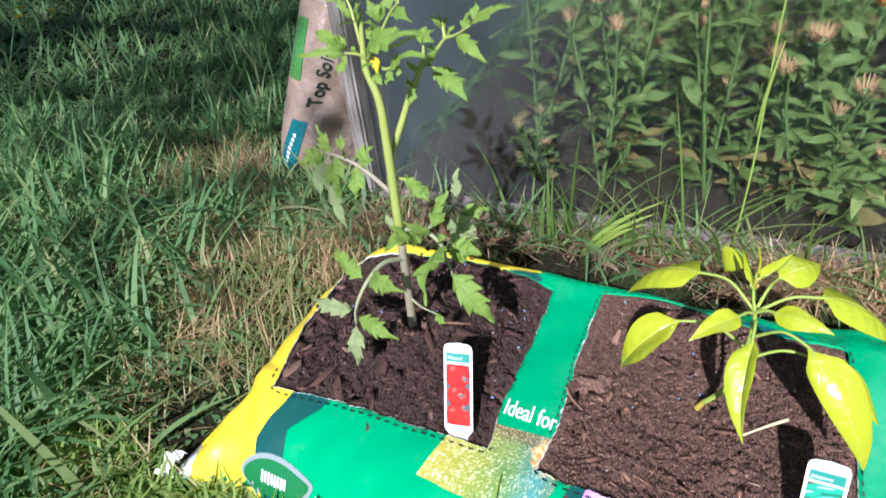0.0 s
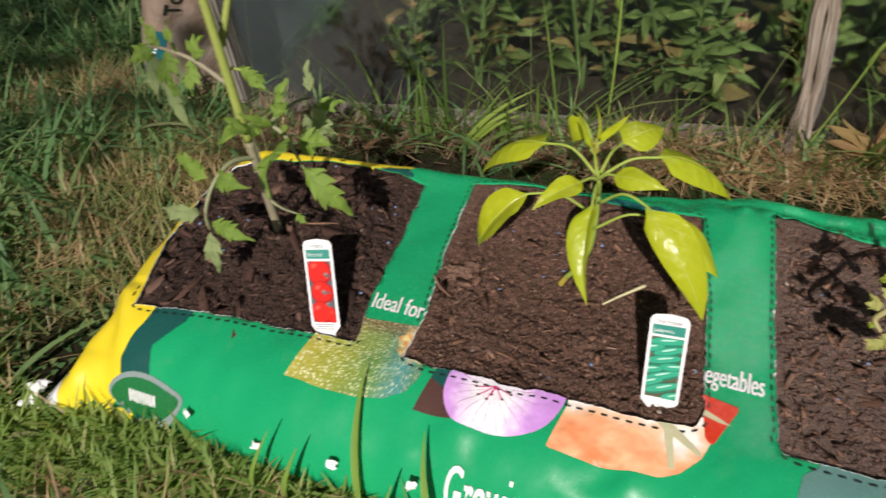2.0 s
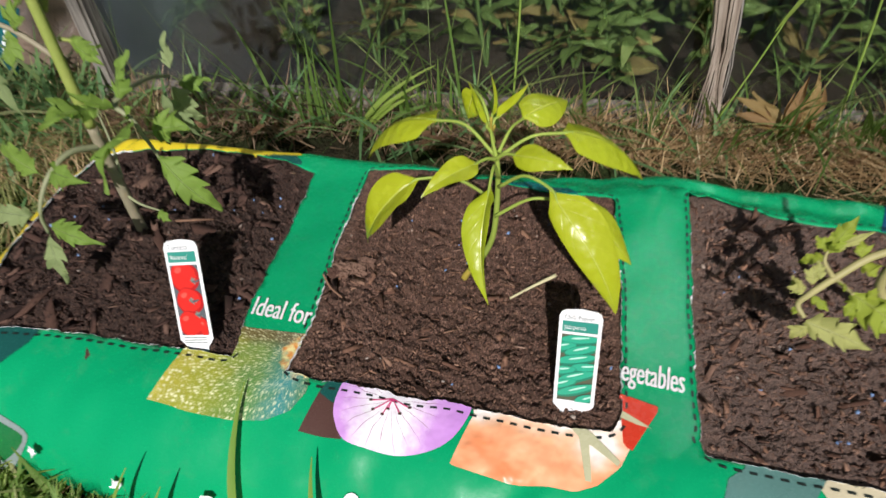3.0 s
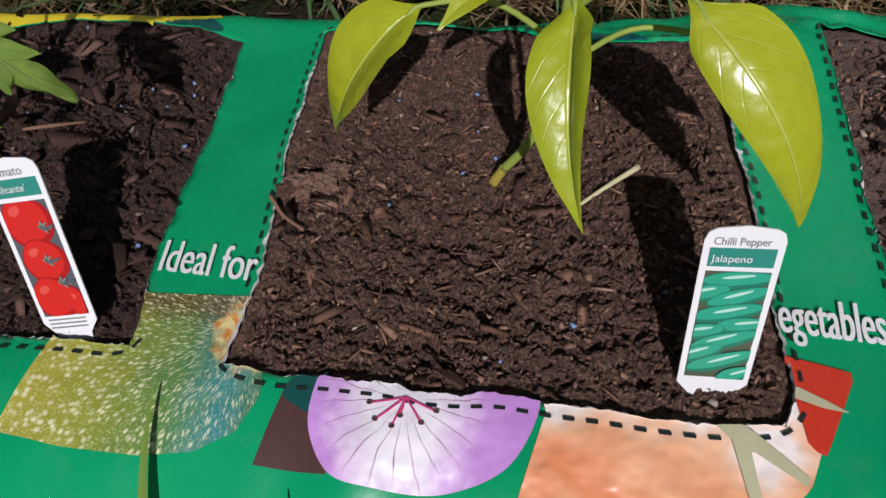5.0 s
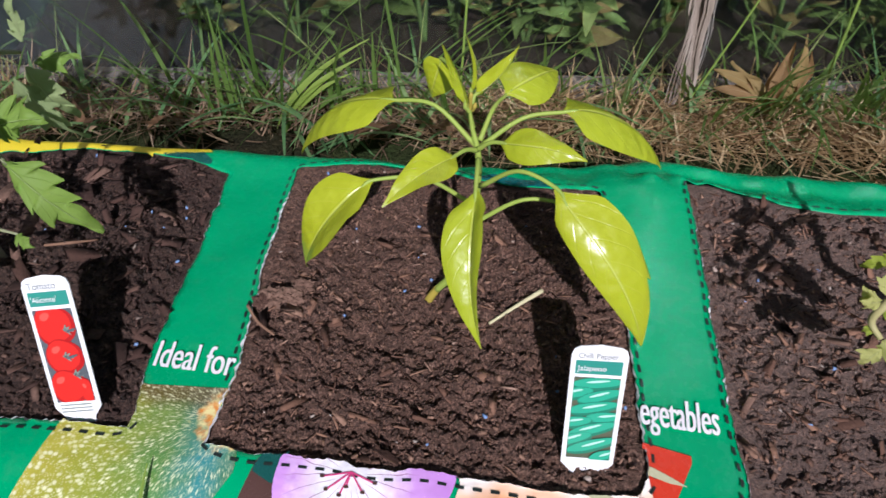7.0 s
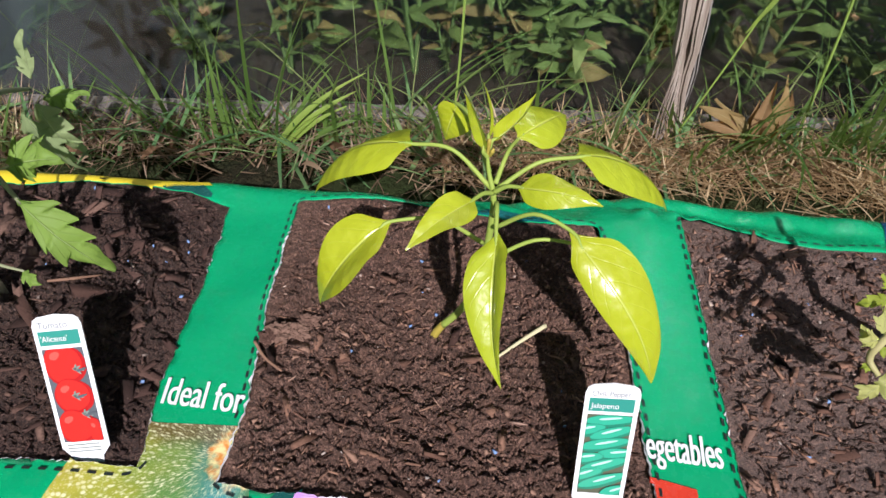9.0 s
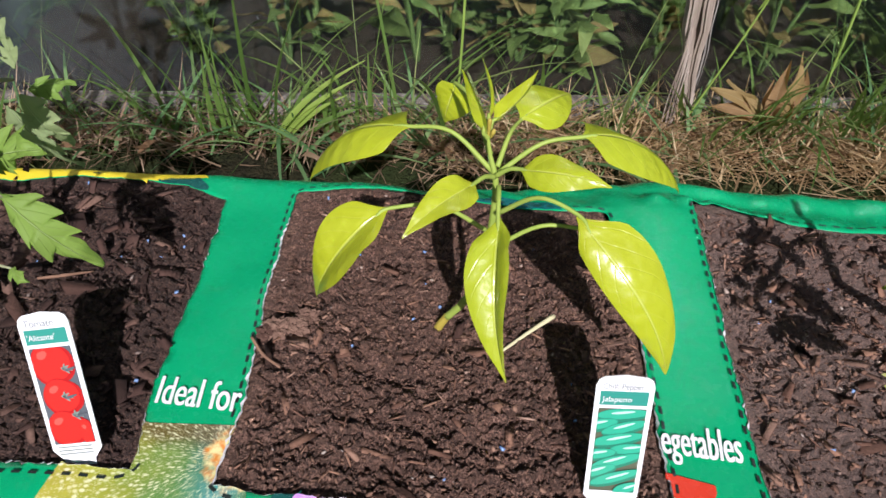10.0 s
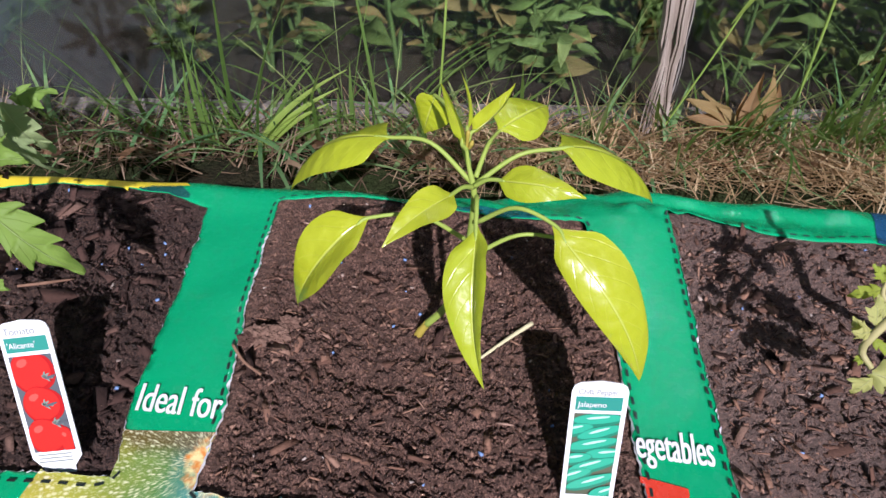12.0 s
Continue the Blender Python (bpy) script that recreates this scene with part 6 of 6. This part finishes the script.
def fringe():
    """Green blades along the foot of the greenhouse."""
    rng = np.random.RandomState(91)
    tufts = [(-0.235, .425, 40, .13), (-0.16, .430, 34, .12), (-0.10, .440, 44, .15), (-0.02, .452, 46, .14), (0.05, .462, 46, .16), (0.12, .470, 36, .15), (0.19, .475, 30, .13), (0.25, .47, 44, .12),
             (0.36, .48, 50, .12), (0.43, .50, 60, .17), (0.50, .505, 70, .20), (0.57, .51, 70, .22), (0.64, .515, 60, .22), (0.72, .52, 60, .22), (-0.31, .415, 26, .09), (-0.40, .39, 30, .07)]
    roots, h, w, az, lean, curl = [], [], [], [], [], []
    for x, y, n, tall in tufts:
        for _ in range(int(n * .55)):
            roots.append((x + rng.normal(0, .022), min(y + rng.normal(0, .014), gh_y(x) - .012), 0.0))
            h.append(tall * .85 * rng.lognormal(0, .35))
            w.append(rng.uniform(.0014, .0058))
            az.append(rng.choice([0.1, 3.0, -1.3, -1.9, 0.6]) + rng.normal(0, .5))
            lean.append(rng.uniform(.05, .6))
            curl.append(rng.uniform(.2, 1.5))
    data = scatter_blades(np.array(roots), np.array(h), np.array(w), np.array(az), np.array(lean), np.array(curl), 7)
    tagged(part("long_grass", data, STALK), "tufts of long green grass at the foot of the greenhouse", "grass", kind="stuff")
    n = 90
    x = rng.uniform(-.42, .7, n)
    root = np.column_stack([x, gh_y(x) - rng.uniform(.015, .07, n), np.zeros(n)])
    data = scatter_blades(root, rng.uniform(.10, .30, n), rng.uniform(.0006, .0013, n), rng.uniform(0, 6.28, n), rng.uniform(.1, .9, n), rng.uniform(.1, .9, n), 7)
    tagged(part("wispy_grass", data, STALK), "thin wispy grass stems before the greenhouse", "grass", kind="stuff")


fringe()


def tall_stalk(foot, top, r, label, blade=None):
    f, t = Vector(foot), Vector(top)
    s = thing("grass_stalk", Matrix.Translation(f), label, "grass stalk", "grass stalks")
    d = t - f
    part("stem", tube([(0, 0, -.01), d * .35 + Vector((.004, 0, 0)), d * .7, d], [r, r * .9, r * .8, r * .5], 7), GREEN_STALK, s)
    if blade:
        b = Vector(blade)
        part("blade", leaf_shape(d * .45, d * .45 + b, .0035, (0, -.6, .8), arch=.1, fold=-.3, nu=12, nv=1), BLADE, s)
    return s


tall_stalk((.086, .482, 0), (.098, .478, .45), .0015, "tall green grass stalk before the greenhouse", (.012, -.006, .12))
tall_stalk((.478, .522, 0), (.446, .508, .46), .0017, "thick green grass stalk beside the stake", (.02, .0, .15))
tall_stalk((.322, .492, 0), (.430, .480, .355), .0012, "leaning green grass stalk beside the stake", (.05, 0, .10))


def bent_tuft():
    """A tuft of broad blades bent over to one side at the foot of the greenhouse, with a few upright ones."""
    g = thing("grass_tuft", Matrix.Translation((-.108, .418, 0)), "bent tuft of broad pale green grass blades", "grass")
    for k, (x, tx, ty, tz, w, bow) in enumerate(((.000, .104, .040, .096, .0075, .14), (.004, .094, .036, .076, .0085, .12), (.010, .084, .030, .060, .0070, .14), (.014, .070, .034, .104, .0060, .10),
                                                 (.030, .112, .030, .050, .0060, .20), (-.004, -.030, .012, .090, .0050, .10))):
        part("blade", leaf_shape((x, .004 * k, 0), (tx, ty, tz), w, (-.3, -.6, .7), arch=bow, fold=-.35, nu=16, nv=1, wave=.03, seed=k), BLADE if k < 3 else STALK, g)
    for k, (x, y, h, w) in enumerate(((.106, .040, .102, .0050), (.092, .034, .070, .0046), (.060, .026, .080, .0050), (.122, .030, .085, .0050), (-.048, .006, .135, .0052), (-.058, .002, .110, .0056), (-.040, .008, .120, .0046))):
        part("blade", leaf_shape((x, y, 0), (x + .006 * math.sin(3 * k), y + .004, h), w, (.3 * math.sin(5 * k), -.9, .1), arch=.03, fold=-.4, nu=12, nv=1, wave=.02, seed=k + 9), STALK, g)
    return g


bent_tuft()


def front_blades():
    """Single blades that lie over the bag's front."""
    for k, (x, y, tipx, tipy, tipz, w, bow) in enumerate(((.002, -.118, -.026, -.018, .093, .0068, .155), (.078, -.120, .046, -.060, .082, .0066, .17), (-.075, -.118, -.055, -.105, .075, .005, .16), (-.11, -.12, -.085, -.10, .08, .004, .16), (.022, -.122, .035, -.108, .07, .005, .16))):
        a, b = Vector((x, y, -.004)), Vector((tipx, tipy, tipz))
        o = part("bent_grass", leaf_shape((0, 0, 0), b - a, w, (0, -.8, .5), arch=bow, fold=-.25, nu=14, nv=1, wave=0), BLADE)
        o.matrix_world = Matrix.Translation(a)
        tagged(o, "broad green grass blade bent over the bag's front", "grass", "bent grass")


front_blades()


# ---- withered leaves, flowers, litter ----
def dead_leaves():
    d = thing("withered_leaf", Matrix.Translation((.428, .494, .034)), "curled brown withered leaf standing in dry grass", "dead leaf", "withered leaves")
    for k, (x, tx, tz, w, n) in enumerate(((-.003, -.005, .070, .020, -.6), (.003, .004, .078, .018, .2), (.006, .013, .062, .016, .8), (-.008, -.014, .046, .008, -.9))):
        part("blade", leaf_shape((x, .003 * k, -.008), (tx, .006, tz), w, (n, -.9, .2), arch=.10, fold=-.6 + .5 * (k % 2), nu=22, nv=4, wave=.22, twist=.9 * n, seed=k, belly=.7), DEAD_LEAF if k != 1 else MARIGOLD_DRY, d)
    e = thing("withered_leaf", Matrix.Translation((.416, .490, .040)), "yellow-brown withered leaf lying on dry grass", "dead leaf", "withered leaves")
    for k, (tx, ty, tz, w) in enumerate(((-.066, .012, .026, .017), (-.060, -.002, .012, .018), (-.040, -.008, .004, .014), (-.046, .016, .034, .011))):
        part("blade", leaf_shape((0, -.003 * k, 0), (tx, ty, tz), w, (-.1, -.6, .8), arch=.16, fold=-.5 + .3 * k, nu=22, nv=4, wave=.24, twist=.9 - .6 * k, seed=k + 9), MARIGOLD_DRY if k != 1 else DEAD_LEAF, e)
    rng = np.random.RandomState(88)
    n = 150
    x = rng.uniform(-.45, .85, n)
    y = gh_y(x) - rng.uniform(.01, .085, n)
    ok = y > back_line(x) + .03
    root = np.column_stack([x, y, rng.uniform(.008, .028, n)])[ok]
    n = len(root)
    data = scatter_blades(root, rng.uniform(.015, .034, n), rng.uniform(.006, .012, n), rng.uniform(0, 6.28, n), rng.uniform(1.0, 1.6, n), rng.uniform(-.6, .9, n), 5)
    tagged(part("leaf_litter", data, LITTER), "brown scraps of fallen leaves in the dry grass", "dead leaves", kind="stuff")


dead_leaves()


def buttercup(x, y, h, seed):
    b = thing("buttercup", Matrix.Translation((x, y, 0)), "small yellow buttercup flower in the lawn", "flower", "buttercups")
    part("stem", tube([(0, 0, -.005), (.004, .003, h * .5), (.002, .006, h)], [.0012, .001, .0008], 6), MARIGOLD_STEM, b)
    for k in range(5):
        a = k * 1.2566 + seed
        d = Vector((math.cos(a), math.sin(a), .55)) * .012
        part("petal", leaf_shape((.002, .006, h), Vector((.002, .006, h)) + d, .011, (0, 0, 1), nu=6, nv=1), YELLOW, b)


for k, (x, y) in enumerate(((-1.92, .80), (-1.78, .80), (-1.84, .74))):
    buttercup(x, y, .11, k)


# ---- marigolds in the greenhouse ----
def withered_head(parent, at, seed, material, size=0.021):
    rng = random.Random(seed)
    head = part("flower_head", tube([at - Vector((0, 0, size * .6)), at, at + Vector((0, 0, size * .25))], [.0022, size * .42, size * .25], 9), MARIGOLD_STEM, parent)
    n = 40
    verts, faces = [], []
    for k in range(n):
        a = 2 * math.pi * k / n + rng.uniform(-.15, .15)
        r, z = size * rng.uniform(.45, 1.0), size * rng.uniform(.3, 1.15)
        t = Vector((-math.sin(a), math.cos(a), 0)) * .0013
        base = at + Vector((math.cos(a), math.sin(a), 0)) * size * .3
        tip = at + Vector((math.cos(a) * r, math.sin(a) * r, z))
        i = len(verts)
        verts += [base - t, base + t, tip + t * .5, tip - t * .5]
        faces.append((i, i + 1, i + 2, i + 3))
    part("petals", mesh_of([tuple(v) for v in verts], faces), material, head)


def marigold(seed, height, bloom):
    rng = random.Random(seed)
    p = thing("marigold", Matrix.Translation((0, 0, -5)), "leafy pot marigold with withered peach flower heads", "marigold", "marigolds in the greenhouse")
    for s in range(3):
        a = s * 2.1 + rng.uniform(-.4, .4)
        h = height * (1.0 if bloom and s == 0 else rng.uniform(.75, 1.05))
        top = Vector((math.cos(a) * .06 * rng.uniform(.5, 1.4), math.sin(a) * .06, h))
        bend = Vector((math.cos(a) * .03, math.sin(a) * .03, h * .5))
        st = part("stem", tube([(0, 0, -.01), bend * .5, bend, top], [.0032, .0028, .0024, .0018], 7), MARIGOLD_STEM, p)
        for k in range(20):
            u = .07 + .046 * k
            at = bend.lerp(top, 2 * u - 1) if u > .5 else bend * (2 * u)
            w = k * 2.4 + rng.uniform(-.4, .4)
            ln = rng.uniform(.050, .088) * (1.25 - .62 * u)
            d = Vector((math.cos(w), math.sin(w), rng.uniform(.0, .8))).normalized() * ln
            part("leaf", leaf_shape(at, at + d, ln * rng.uniform(.20, .34), (rng.uniform(-.4, .4), -.5, .8), arch=rng.uniform(.02, .24), fold=rng.uniform(-.4, .3), wave=.16, nu=10, nv=2, seed=seed * 50 + s * 9 + k, belly=1.25), MARIGOLD_DRY if (u < .3 and rng.random() < .45) else MARIGOLD_LEAF, st)
        withered_head(p, top, seed * 7 + s, ORANGE if (bloom and s == 0) else PEACH)
    return p


def plant_marigolds():
    rng = random.Random(5)
    kinds = [marigold(i + 1, (.33, .38, .26, .21)[i], False) for i in range(4)]
    kinds.append(marigold(9, .295, True))
    spots = []
    for row, y in enumerate((.09, .19, .30, .43, .58, .76)):
        for k in range(13):
            x = .36 + .135 * k + rng.uniform(-.06, .06) - .06 * (row % 2)
            spots.append((x, y + rng.uniform(-.04, .04)))
    spots += [(rng.uniform(.26, 1.5), rng.uniform(.06, .16)) for _ in range(10)]
    spots = [s for s in spots if s[0] < 2.1]
    for i, (x, y) in enumerate(spots):
        src = kinds[rng.randrange(4)]
        m = GH @ pose(x, y, 0.012, rng.uniform(-7, 7), rng.uniform(-7, 7), rng.uniform(0, 360)) @ Matrix.Scale(rng.uniform(.75, 1.08) if i < len(spots) - 10 else rng.uniform(.40, .60), 4)
        if i < 4:
            kinds[i].matrix_world = m
        else:
            c = copy_thing(src, m)
            c.matrix_basis = m
    kinds[4].matrix_world = pose(.145, .655, .012)


plant_marigolds()


def litter():
    """Loose stones and fallen leaves on the bed and torn paper on the grass."""
    for k, (x, y, z) in enumerate(((-.191, -.088, .045), (-.112, -.094, .038), (-.034, -.090, .042), (.042, -.088, .045))):
        bm = bmesh.new()
        bmesh.ops.create_grid(bm, x_segments=3, y_segments=3, size=.0045)
        rng = random.Random(k)
        for v in bm.verts:
            v.co += Vector((rng.uniform(-.0015, .0015), rng.uniform(-.0015, .0015), rng.uniform(0, .004)))
        o = part("paper_scrap", bm, CARD)
        o.matrix_world = pose(x, y - .004, z, 60, 0, 20 * k - 30)
        tagged(o, "small torn white plastic scrap in the grass", "scrap", "scraps")


litter()


# ---- unseen tree, added behind the camera to shade the far lawn ----
def make_shade_tree():
    t = thing("tree", pose(-1.12, -2.95, 0), "leafy tree added out of view to shade the far lawn", "tree")
    part("trunk", tube([(0, 0, -.1), (.03, .02, .8), (-.02, .05, 2.0), (.05, 0, 3.4), (.02, .05, 4.4)], [.13, .10, .085, .06, .02], 12), WOOD_GREY, t, "grey bark")
    rng = np.random.RandomState(7)
    ends = []
    for k in range(13):
        a, z = k * 2.4, 2.7 + .11 * k
        e = np.array((math.cos(a) * rng.uniform(.8, 1.35), math.sin(a) * rng.uniform(.5, .9), z + rng.uniform(.3, .9)))
        part("limb", tube([(0, .03, z), e * (.5, .5, 0) + (0, 0, z + .25), e], [.035, .022, .008], 7), WOOD_GREY, t)
        ends.append(e)
    n = 5200
    c = np.array(ends)[rng.randint(0, 13, n)] + rng.normal(0, 1, (n, 3)) * (.30, .26, .24)
    d = rng.normal(0, 1, (n, 3))
    d /= np.linalg.norm(d, axis=1)[:, None]
    s = np.cross(d, rng.normal(0, 1, (n, 3)))
    s /= np.linalg.norm(s, axis=1)[:, None]
    ln = rng.uniform(.05, .10, n)[:, None]
    v = np.stack([c, c + d * ln * .5 + s * ln * .28, c + d * ln, c + d * ln * .5 - s * ln * .28], axis=1).reshape(-1, 3)
    tagged(part("crown", mesh_of(v, np.arange(4 * n).reshape(-1, 4)), GRASS, t, "loose green foliage"), kind="stuff")


make_shade_tree()
